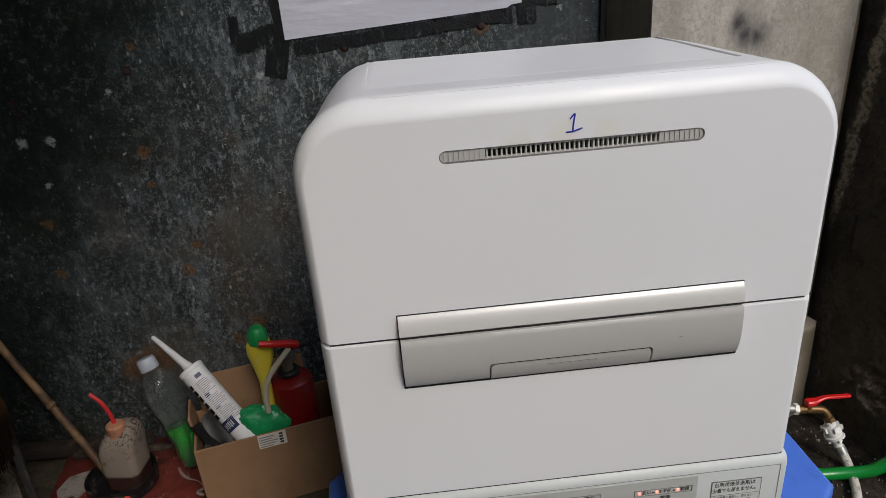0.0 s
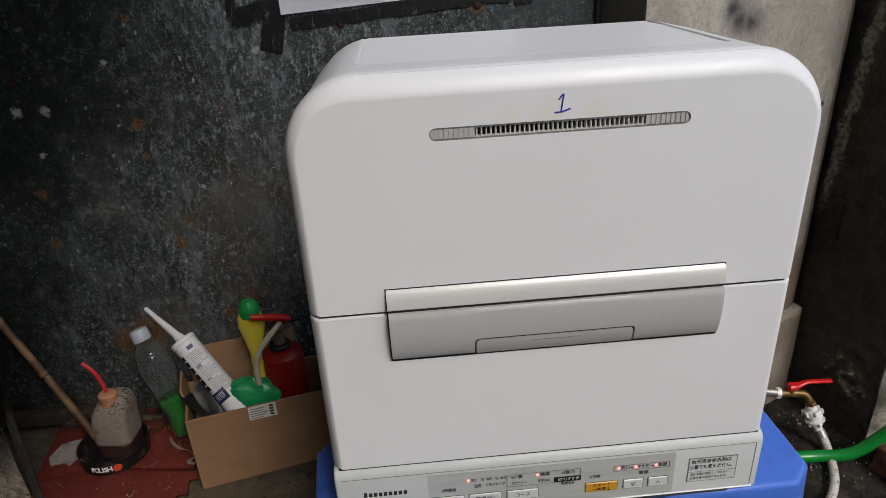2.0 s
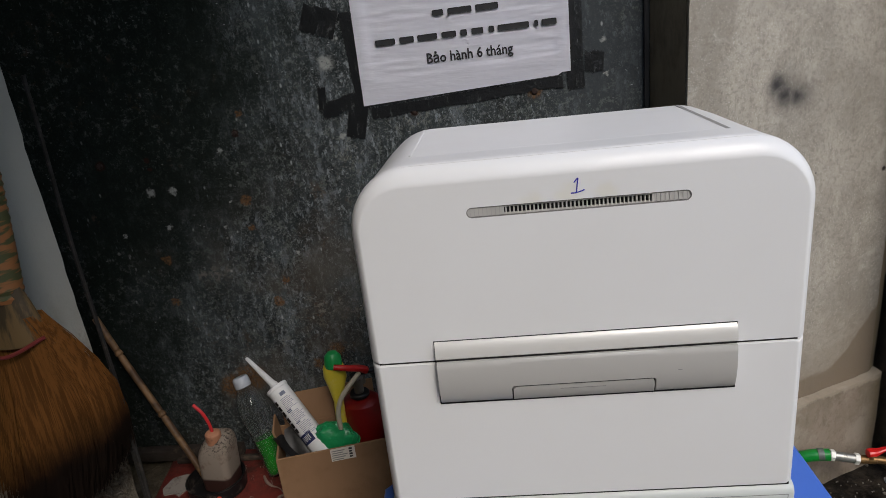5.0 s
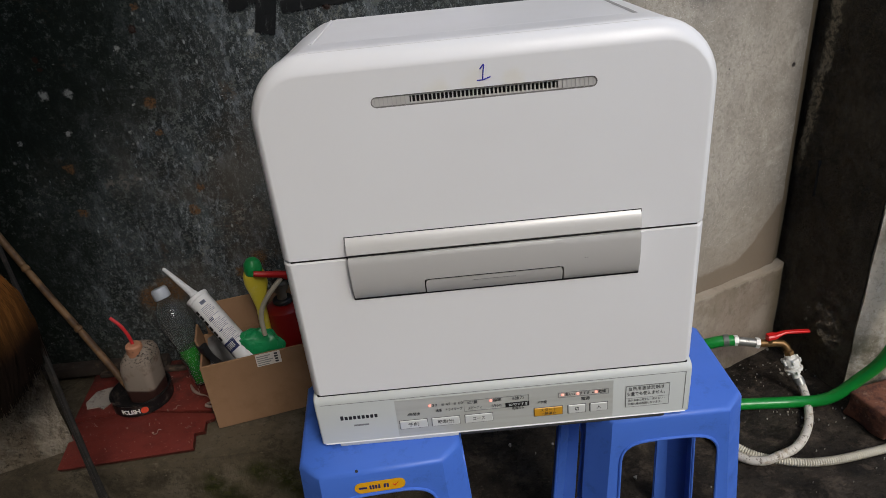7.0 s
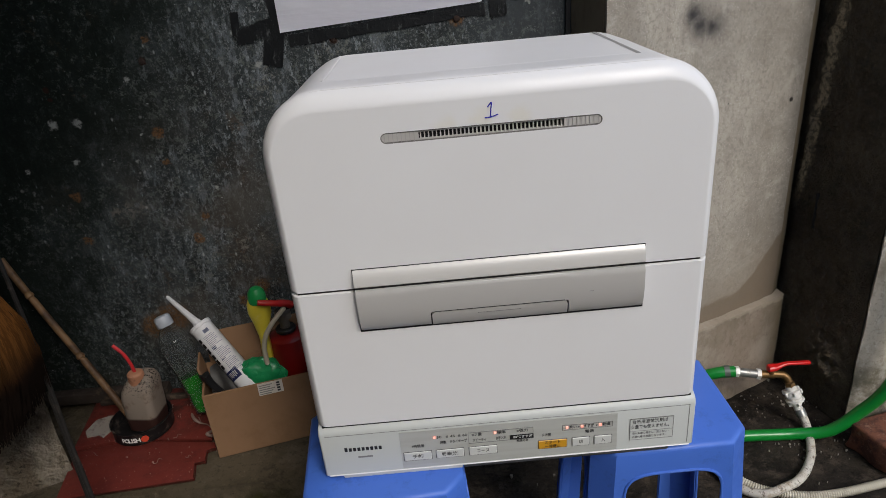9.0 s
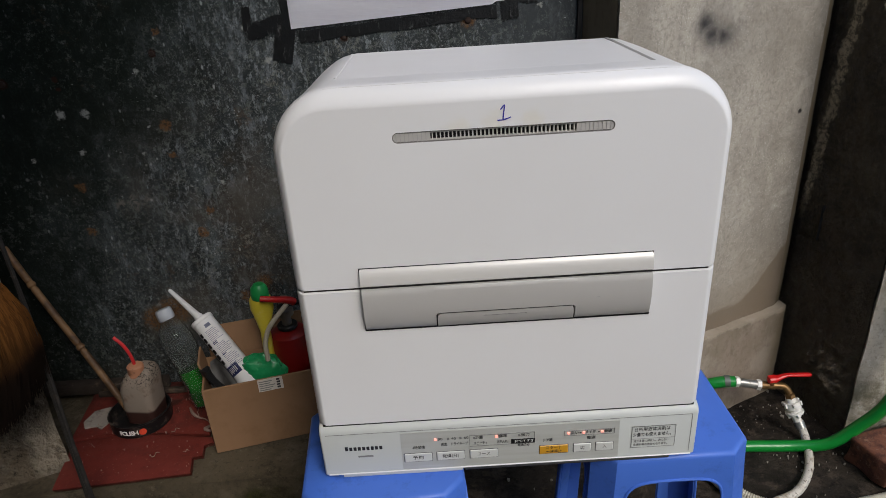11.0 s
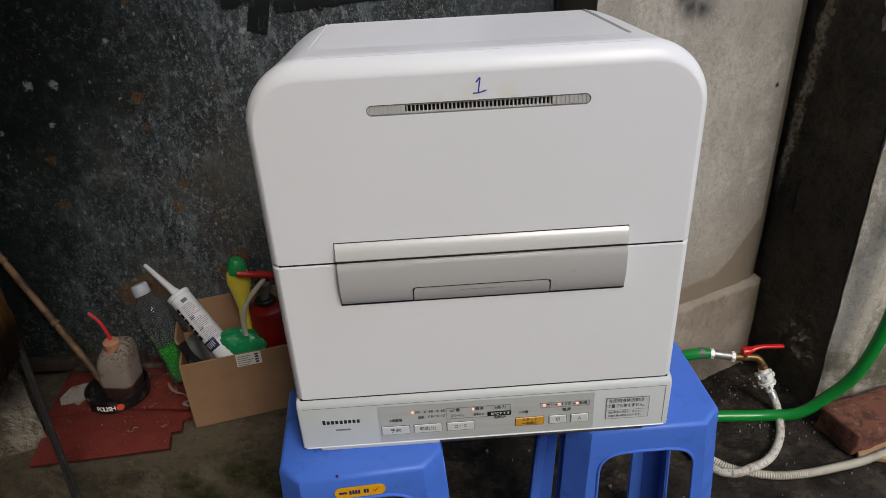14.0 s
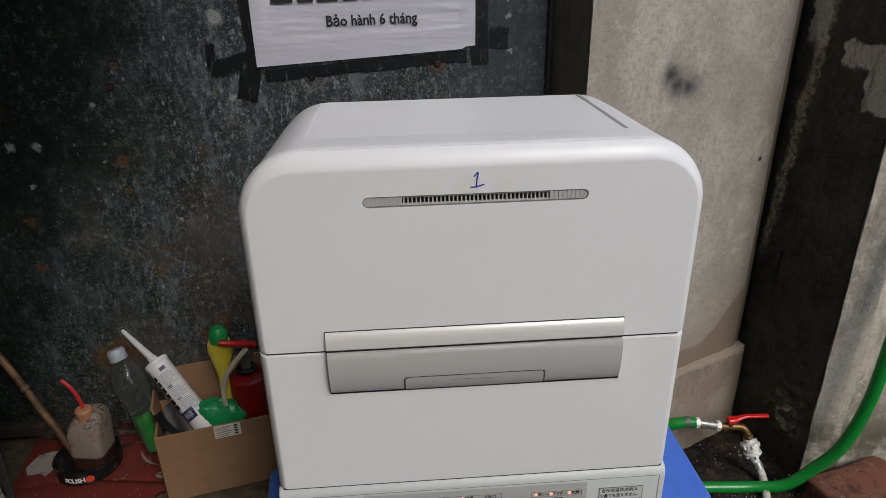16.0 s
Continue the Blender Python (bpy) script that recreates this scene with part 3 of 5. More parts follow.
structure("wall_right", bm, PALE, "pale dirty cement wall beside the pillar", "wall")
# its long run forward to y -2.6 is unseen, added to cut side light
bm = rough_prism(make_bm(), [(-0.772, 0.30), (-0.97, 0.53), (-2.2, 0.53), (-2.2, -2.6), (-1.35, -2.6), (-1.2, 0.12)], 0.0, 2.3, 0.0025, 0.02, 5.0)
structure("wall_left", bm, LIME, "grey plastered wall, stained and rough near the ground", "wall", True)
# unseen overhead slab, added only to keep light off the gate corner
bm = prism(make_bm(), [(-2.2, -2.6), (-0.27, -2.6), (-0.10, 0.62), (-2.2, 0.62)], 1.76, 1.82)
structure("canopy", bm, OLIVE, "unseen slab added overhead to shade the gate corner", "canopy")
# unseen wall, added to close the yard and block low light
bm = prism(make_bm(), [(-2.2, -3.1), (3.0, -3.1), (3.0, -3.0), (-2.2, -3.0)], 0.0, 2.35)
structure("wall_rear_added", bm, LIME, "unseen grey wall added to close the yard", "wall")
bm = rough_prism(make_bm(), [(-0.95, 0.23), (-0.1, 0.255), (-0.1, 0.54), (-0.95, 0.52)], 0.0, 0.205, 0.006, 0.02, 2.0)
structure("ledge", bm, LEDGE, "mossy concrete ledge along the gate", "ledge", True)
def board(outline_, z0, z1):
    bm = prism(make_bm(), outline_, z0, z1)
    for v in bm.verts:
        if v.co.z < z0 + 0.001 and v.co.y < 0.36:
            v.co += Vector((-0.004, 0.011, 0))
    bmesh.ops.bevel(bm, geom=bm.edges[:], offset=0.002, segments=2, profile=0.5, affect="EDGES")
    return tagged(part("red_board", bm, REDBOARD), "broken red oxide painted board on the concrete ledge", "board", "red boards on the ledge")


board([(-0.77, 0.228), (-0.534, 0.249), (-0.547, 0.291), (-0.525, 0.290), (-0.534, 0.321), (-0.515, 0.325), (-0.522, 0.342), (-0.69, 0.367), (-0.79, 0.35)], 0.2065, 0.222)
board([(-0.80, 0.362), (-0.70, 0.374), (-0.53, 0.35), (-0.546, 0.43), (-0.55, 0.53), (-0.82, 0.525)], 0.2065, 0.2205)

# ---- dishwasher ----
HW, ZT = 0.2362, 0.926


def outline(hw, z0, z1, rt, rb, n=10):
    """Rounded outline in x and z, counter-clockwise seen from the front."""
    pts = []
    for cx, cz, r, a0 in ((hw - rb, z0 + rb, rb, -90), (hw - rt, z1 - rt, rt, 0), (-hw + rt, z1 - rt, rt, 90), (-hw + rb, z0 + rb, rb, 180)):
        for k in range(n + 1):
            a = radians(a0 + 90 * k / n)
            pts.append((cx + r * math.cos(a), cz + r * math.sin(a)))
    return pts


def shell(bm, z0, z1, rt, bt, bs, depth, bb=0.0015, slot=None):
    """A door front: rounded outline with softened front edges, open at the back of its depth."""
    rings = []
    q = radians(26)
    s = 1 - math.sin(q)
    o = outline(HW - bs * s - 0.0015, z0 + bb * s + 0.0005, z1 - bt * s - 0.0015, max(rt - bt * s - 0.0015, 0.002), 0.002)
    rings.append([(x, 0.0, z) for x, z in o])
    for k in range(11):
        a = radians(26 + 64 * k / 10)
        s, c = 1 - math.sin(a), 0.8988 - math.cos(a)
        o = outline(HW - bs * s, z0 + bb * s, z1 - bt * s, max(rt - bt * s, 0.002), 0.002)
        rings.append([(x, max(0.0, 0.0205 * c), z) for x, z in o])
    o = outline(HW, z0, z1, max(rt, 0.002), 0.002)
    rings.append([(x, depth, z) for x, z in o])
    vs = loft(bm, rings, cap0=slot is None)
    if slot:
        x, z, r = slot
        hole = []
        for cx, a0 in ((x, -90), (-x, 90)):
            for k in range(9):
                a = radians(a0 + 180 * k / 8)
                hole.append(bm.verts.new((cx + r * math.cos(a), 0, z + r * math.sin(a))))
        es = [bm.edges.new((hole[i], hole[(i + 1) % len(hole)])) for i in range(len(hole))]
        rim = [bm.edges.get((vs[0][i], vs[0][(i + 1) % len(vs[0])])) for i in range(len(vs[0]))]
        bmesh.ops.triangle_fill(bm, edges=es + rim, use_beauty=True, use_dissolve=False)
        deep = [bm.verts.new(v.co + Vector((0, 0.009, 0))) for v in hole]
        for i in range(len(hole)):
            j = (i + 1) % len(hole)
            bm.faces.new((hole[i], hole[j], deep[j], deep[i]))
    return bm


def extrude_x(bm, prof, x0, x1):
    """Profile of (y, z) drawn along x."""
    loft(bm, [[(x0, y, z) for y, z in prof], [(x1, y, z) for y, z in prof]])
    return bm


washer = thing("dishwasher", "white countertop dishwasher with silver handle, running, on two blue stools", "dishwasher", (0.0015, 0, 0))
part("upper_door", shell(make_bm(), 0.7056, ZT, 0.069, 0.034, 0.018, 0.0205, slot=(0.1065, 0.8735, 0.0056)), WHITE, washer, crease=40)
part("lower_door", shell(make_bm(), 0.5158, 0.7035, 0.003, 0.003, 0.018, 0.0205), WHITE, washer, crease=40)
def ztop(y):
    return ZT - 0.0004 - (y - 0.0213) * 0.0288


# rear shell behind the doors
bm = make_bm()
rings = []
for y, inset, rt in ((0.0213, 0.0004, 0.069), (0.06, 0.0022, 0.069), (0.10, 0.0034, 0.069), (0.2, 0.005, 0.068), (0.258, 0.008, 0.066), (0.268, 0.012, 0.064), (0.274, 0.02, 0.06)):
    rings.append([(x, y, z) for x, z in outline(HW - inset, 0.45, ztop(y) - max(0, inset - 0.006) * 0.5, rt, 0.006)])
loft(bm, rings)
part("rear_body", bm, WHITE, washer)
bm = make_bm()
loft(bm, [[(x, y, z) for x, z in outline(HW - 0.0012, 0.523, ZT - 0.0012, 0.069, 0.004)] for y in (0.0125, 0.0230)])
part("door_seal", bm, plain("grey_seal", C(204, 202, 199), 0.6), washer, "grey seal in the door seam")
bm = make_bm()
box(bm, -0.2315, 0.2315, 0.0115, 0.024, 0.5205, 0.85)
box(bm, -0.226, 0.226, 0.0035, 0.0112, 0.5205, 0.80)
part("door_gasket", bm, plain("grey_brown_gasket", C(34, 31, 29), 0.7), washer, "dark grey gasket in the door gaps")
# top: a ribbed panel between two ribs, and a groove painted as a shaded grey strip
def on_top(bm):
    for v in bm.verts:
        v.co.z += ztop(v.co.y)
    return bm


prof = [(0.057, -0.006)]
for k in range(64):
    y = 0.0575 + 0.003 * k
    prof += [(y, 0.00005), (y + 0.0012, 0.00020), (y + 0.0020, 0.00020), (y + 0.0028, 0.00005)]
prof.append((0.250, -0.006))
bm = make_bm()
loft(bm, [[(x, y, z) for y, z in prof] for x in (-0.165, 0.155)])
part("top_panel", on_top(bm), WHITE, washer, "finely ribbed white top panel", crease=10)
part("top_rib", on_top(box(make_bm(), -0.1720, -0.1695, 0.062, 0.246, -0.004, 0.0003)), WHITE, washer)
part("top_groove", on_top(box(make_bm(), 0.1605, 0.1650, 0.054, 0.252, -0.004, 0.0003)), plain("shaded_grey_plastic", C(150, 148, 144), 0.6), washer)
# handle
ctr = [(0.004, 0.7297), (-0.0012, 0.7296), (-0.0040, 0.7268), (-0.0064, 0.7195), (-0.0074, 0.7112), (-0.0062, 0.7100), (0.004, 0.7100)]
part("handle_lip", extrude_x(make_bm(), ctr, -0.161, 0.161), PEARL, washer, "glossy pearl-white handle lip")


def panel_y(z):
    pr = [(0.7068, -0.0078), (0.7056, -0.0092), (0.698, -0.0099), (0.690, -0.0102), (0.682, -0.0101), (0.675, -0.0096), (0.667, -0.0084), (0.6605, -0.0067), (0.6555, -0.0046), (0.6525, -0.0026), (0.6513, 0.0006)]
    for (za, ya), (zb, yb_) in zip(pr, pr[1:]):
        if z >= zb:
            return ya + (yb_ - ya) * (za - z) / (za - zb)
    return 0.001


XL, XR = -0.0802, 0.0762


def arch(x, gap, r=0.0045):
    """Top of the latch opening, with round corners."""
    d = min(x - XL - gap, XR - gap - x)
    return 0.6735 - gap - (0 if d >= r else r - math.sqrt(max(0.0, r * r - (r - d) ** 2)))


def curved(x0, x1, low, high, n=60, rows=14):
    bm = make_bm()
    cols = []
    for i in range(n + 1):
        u = i / n
        x = x0 + (x1 - x0) * (0.5 - 0.5 * math.cos(math.pi * u))
        a, b = low(x), high(x)
        zs = [b + (a - b) * j / rows for j in range(rows + 1)]
        cols.append([bm.verts.new((x, panel_y(z), z)) for z in zs] + [bm.verts.new((x, 0.003, a)), bm.verts.new((x, 0.003, b))])
    m_ = rows + 3
    for ca, cb in zip(cols, cols[1:]):
        for j in range(m_):
            bm.faces.new((ca[j], ca[(j + 1) % m_], cb[(j + 1) % m_], cb[j]))
    bm.faces.new(cols[0])
    bm.faces.new(cols[-1][::-1])
    return bm


for a, b in ((-0.1605, XL), (XR, 0.1605)):
    part("handle_panel", curved(a, b, lambda x: 0.6516, lambda x: 0.7068, 8), SILVER, washer, "silver-grey handle panel")
part("handle_panel", curved(XL, XR, lambda x: arch(x, 0.0), lambda x: 0.7068), SILVER, washer, "silver-grey handle panel")
latch = part("latch", curved(XL + 0.0016, XR - 0.0016, lambda x: 0.6516, lambda x: arch(x, 0.0017)), SILVER, washer, "silver-grey release latch", crease=50)
part("panel_scuff", box(make_bm(), 0.0985, 0.1035, -0.0103, -0.006, 0.6818, 0.6823, 0.0002, 1), GREYINK, washer, "small dark scuff")
# dark strip drawn in for the shadow line above the latch
part("latch_gap_shade", box(make_bm(), XL + 0.0045, XR - 0.0045, panel_y(0.6727) + 0.0003, 0.0, 0.6724, 0.6734), DARK, latch)
part("latch_line", box(make_bm(), -0.027, 0.022, -0.0087, -0.0065, 0.6664, 0.66665), GREYINK, latch)
# dark block in place of the shade beneath the handle lip
part("handle_gap_shade", box(make_bm(), -0.1603, 0.1603, -0.0046, 0.002, 0.7060, 0.7104), DARK, washer)
# dark plate whose margin draws a shadow line round the handle
part("handle_shade_plate", box(make_bm(), -0.1620, 0.1620, -0.0009, 0.002, 0.6502, 0.7304), DARK, washer)
# vent
vent = part("vent_back", box(make_bm(), -0.112, 0.112, 0.0085, 0.0105, 0.8665, 0.8805), DARK, washer)
bm = make_bm()
o, i_ = [], []
for cx, a0 in ((0.1065, -90), (-0.1065, 90)):
    for k in range(9):
        a = radians(a0 + 180 * k / 8)
        o.append((cx + 0.0056 * math.cos(a), 0.8735 + 0.0056 * math.sin(a)))
        i_.append((cx + 0.0047 * math.cos(a), 0.8735 + 0.0047 * math.sin(a)))
loft(bm, [[(x, 0.0005, z) for x, z in o], [(x, 0.0005, z) for x, z in i_], [(x, 0.004, z) for x, z in i_]], False, False)
part("vent_rim", bm, plain("vent_rim_grey", C(112, 108, 104), 0.6), washer)
for a, b in ((-0.111, -0.0735), (0.0735, 0.111)):
    part("vent_blank", box(make_bm(), a, b, 0.0012, 0.0075, 0.8692, 0.8778), SILVER, washer)
for z0, z1 in ((0.8690, 0.8698), (0.8770, 0.8779)):
    part("vent_rail", box(make_bm(), -0.0735, 0.0735, 0.0016, 0.0060, z0, z1), SILVER, washer)
fin_ob = part("vent_fin", box(make_bm(), -0.0006, 0.0006, 0.0032, 0.0085, 0.868, 0.879), PEARL, washer)
fin_ob.location.x = -0.0715
rib_ob = part("vent_rib", box(make_bm(), -0.0003, 0.0003, 0.0005, 0.004, 0.8688, 0.8782), plain("vent_rib_grey", C(172, 169, 166), 0.6), washer)
rib_ob.location.x = -0.108
for src, xs in ((fin_ob, [-0.0715 + 0.143 * k / 35 for k in range(1, 36)]), (rib_ob, [s_ * (0.078 + 0.0043 * k) for s_ in (-1, 1) for k in range(7)] + [0.108])):
    for x in xs:
        f = src.copy()
        scene.collection.objects.link(f)
        f.location.x = x
# control strip
prof = [(0.06, 0.437), (0.0005, 0.437), (-0.001, 0.4385), (-0.001, 0.5025), (-0.0002, 0.5060), (0.0015, 0.5092), (0.0042, 0.5118), (0.008, 0.5130), (0.06, 0.5130)]
bm = extrude_x(make_bm(), prof, -HW, HW)
bmesh.ops.bevel(bm, geom=[e for e in bm.edges if abs(e.verts[0].co.x - e.verts[1].co.x) < 1e-6 and e.verts[0].co.y < 0.05 and e.verts[1].co.y < 0.05], offset=0.003, segments=3, profile=0.5, affect="EDGES")
part("control_strip", bm, PLATE, washer, "pale grey control strip")
part("plate_edge", box(make_bm(), -0.2285, 0.2285, -0.0014, 0.001, 0.5012, 0.5017), GREYINK, washer)
part("plate_edge", box(make_bm(), 0.2279, 0.2285, -0.0014, 0.001, 0.442, 0.5017), GREYINK, washer)
part("strip_lip", box(make_bm(), -HW + 0.005, HW - 0.005, -0.0023, 0.001, 0.4374, 0.4387, 0.0004, 1), WHITE, washer)
part("control_plate", box(make_bm(), -0.136, 0.138, -0.0014, 0.001, 0.4400, 0.4985), BRUSHED, washer, "brushed silver control plate")
for x0, x1, body, mat, w in ((-0.133, -0.098, "予約", BUTTON, 0.016), (-0.092, -0.057, "乾燥(分)", BUTTON, 0.024), (-0.050, -0.015, "コース", BUTTON, 0.018), (0.038, 0.074, "", ORANGE, 0), (0.081, 0.103, "切", BUTTON, 0.006), (0.109, 0.131, "入", BUTTON, 0.006)):
    part("button_outline", box(make_bm(), x0 - 0.0006, x1 + 0.0006, -0.0021, -0.001, 0.4519, 0.4661, 0.0008, 1), FINEINK, washer)
    b_ = part("button", box(make_bm(), x0, x1, -0.0028, -0.001, 0.4525, 0.4655, 0.0008, 1), mat, washer, "amber start button" if mat is ORANGE else "")
    if body:
        lettering("lettering", body, 0.0064, INK, b_, FRONT((x0 + x1) / 2, -0.0029, 0.459), width=w * 0.86)
    else:
        lettering("lettering", "スタート", 0.006, INK, b_, FRONT((x0 + x1) / 2, -0.0029, 0.4622), width=0.02)
        lettering("lettering", "一時停止", 0.006, INK, b_, FRONT((x0 + x1) / 2, -0.0029, 0.4558), width=0.02)
P = -0.0019
for x, z, body, w in ((-0.0865, 0.486, "30", 0.006), (-0.0695, 0.486, "45", 0.006), (-0.054, 0.486, "60", 0.006), (-0.082, 0.477, "送風", 0.008), (-0.063, 0.477, "ドライキープ", 0.021), (-0.114, 0.4745, "4時間後", 0.016), (-0.038, 0.485, "少量", 0.011), (-0.008, 0.485, "標準", 0.011), (0.020, 0.485, "強力", 0.011), (-0.036, 0.476, "スピーディ", 0.017), (-0.009, 0.476, "お手入れ", 0.013), (0.018, 0.469, "乾燥のみ", 0.015), (0.048, 0.474, "ドア開", 0.011), (0.103, 0.474, "電源", 0.011), (0.082, 0.483, "洗い", 0.010), (0.102, 0.483, "すすぎ", 0.013), (0.124, 0.483, "乾燥", 0.010)):
    lettering("lettering", body, 0.0055, FINEINK, washer, FRONT(x, P, z), width=w)
for x in (-0.074 - 0.0185, -0.0765, -0.061, -0.044, -0.016, 0.0125, 0.0745, 0.0935, 0.1165):
    lit = x in (-0.0925, -0.016, 0.0745, 0.0935, 0.1165)
    z = 0.486 if x < -0.05 else (0.485 if x < 0.05 else 0.483)
    part("indicator_lamp", box(make_bm(), x - 0.0014, x + 0.0014, -0.0024, -0.001, z - 0.0014, z + 0.0014), LED if lit else GREYINK, washer, "lit orange-red indicator lamp" if lit else "")
for x0, x1, z0, z1 in ((-0.050, 0.032, 0.4715, 0.489), (0.069, 0.132, 0.479, 0.487)):
    bm = make_bm()
    for a in ((x0, x1, z0, z0 + 0.0004), (x0, x1, z1 - 0.0004, z1), (x0, x0 + 0.0004, z0, z1), (x1 - 0.0004, x1, z0, z1)):
        box(bm, a[0], a[1], -0.0022, -0.001, a[2], a[3])
    part("printed_frame", bm, GREYINK, washer)
part("printed_bar", box(make_bm(), 0.0022, 0.0322, -0.0023, -0.001, 0.4723, 0.4787), DARK, washer)
lettering("lettering", "80℃すすぎ", 0.005, PLATE, washer, FRONT(0.0185, -0.0024, 0.4755), width=0.024)
for x in (0.0905, 0.1135):
    bm = prism(make_bm(), [(-0.0012, -0.001), (0.0014, 0), (-0.0012, 0.001)], 0, 0.0004)
    part("printed_arrow", bm, INK, washer).matrix_basis = FRONT(x - 0.001, P, 0.483)
# maker's mark and model code as plain bars
bm = make_bm()
for k in range(9):
    x = -0.207 + k * 0.0054
    box(bm, x, x + 0.0046, -0.0014, 0.001, 0.4746, 0.4810 if k else 0.4822, 0.0008, 1)
part("maker_mark", bm, INK, washer)
part("model_mark", box(make_bm(), -0.191, -0.172, -0.0013, 0.001, 0.464, 0.4665), GREYINK, washer)
# warning label
wl = part("warning_label", box(make_bm(), 0.154, 0.209, -0.0016, 0.001, 0.4530, 0.4865), PLATE, washer, "printed warning label")
bm = make_bm()
for a in ((0.154, 0.209, 0.4530, 0.4534), (0.154, 0.209, 0.4861, 0.4865), (0.154, 0.1544, 0.4530, 0.4865), (0.2086, 0.209, 0.4530, 0.4865), (0.154, 0.209, 0.4668, 0.4671)):
    box(bm, a[0], a[1], -0.002, -0.001, a[2], a[3])
part("printed_frame", bm, GREYINK, wl)
lettering("lettering", "台所用液体洗剤は", 0.0065, FINEINK, wl, FRONT(0.1795, -0.0018, 0.4815), width=0.045)
lettering("lettering", "少量でも使えません。", 0.0065, FINEINK, wl, FRONT(0.181, -0.0018, 0.4733), width=0.048)
lettering("lettering", "泡が多量に発生し、洗えない・", 0.004, GREYINK, wl, FRONT(0.181, -0.0018, 0.4632), width=0.046)
lettering("lettering", "水漏れ等の原因となります。", 0.004, GREYINK, wl, FRONT(0.1795, -0.0018, 0.4575), width=0.043)
# dark block fills the gap under the lower door, for its shade
part("strip_gap_shade", box(make_bm(), -0.2300, 0.2300, 0.0040, 0.05, 0.5110, 0.5165), DARK, washer)
# base
part("base", box(make_bm(), -0.058, 0.206, 0.0005, 0.265, 0.4302, 0.4369, 0.002), DARKGREY, washer)
part("base_tray", box(make_bm(), -0.214, -0.06, 0.0005, 0.2, 0.4302, 0.4370, 0.0015), PLATE, washer)
# handwritten figure in blue marker
bm = make_bm()
for pts in ([(-0.0028, 0.8962), (0.0012, 0.9005), (0.0004, 0.894), (-0.0005, 0.8862)], [(-0.006, 0.8857), (0.0, 0.8860), (0.0075, 0.8882)]):
    sweep(bm, [(x, -0.0002, z) for x, z in [(p[0], p[2]) for p in smooth_path([(a, 0, b) for a, b in pts], 6)]], 0.0007, 6)
part("marker_figure", bm, BLUEINK, washer, "handwritten blue figure one")


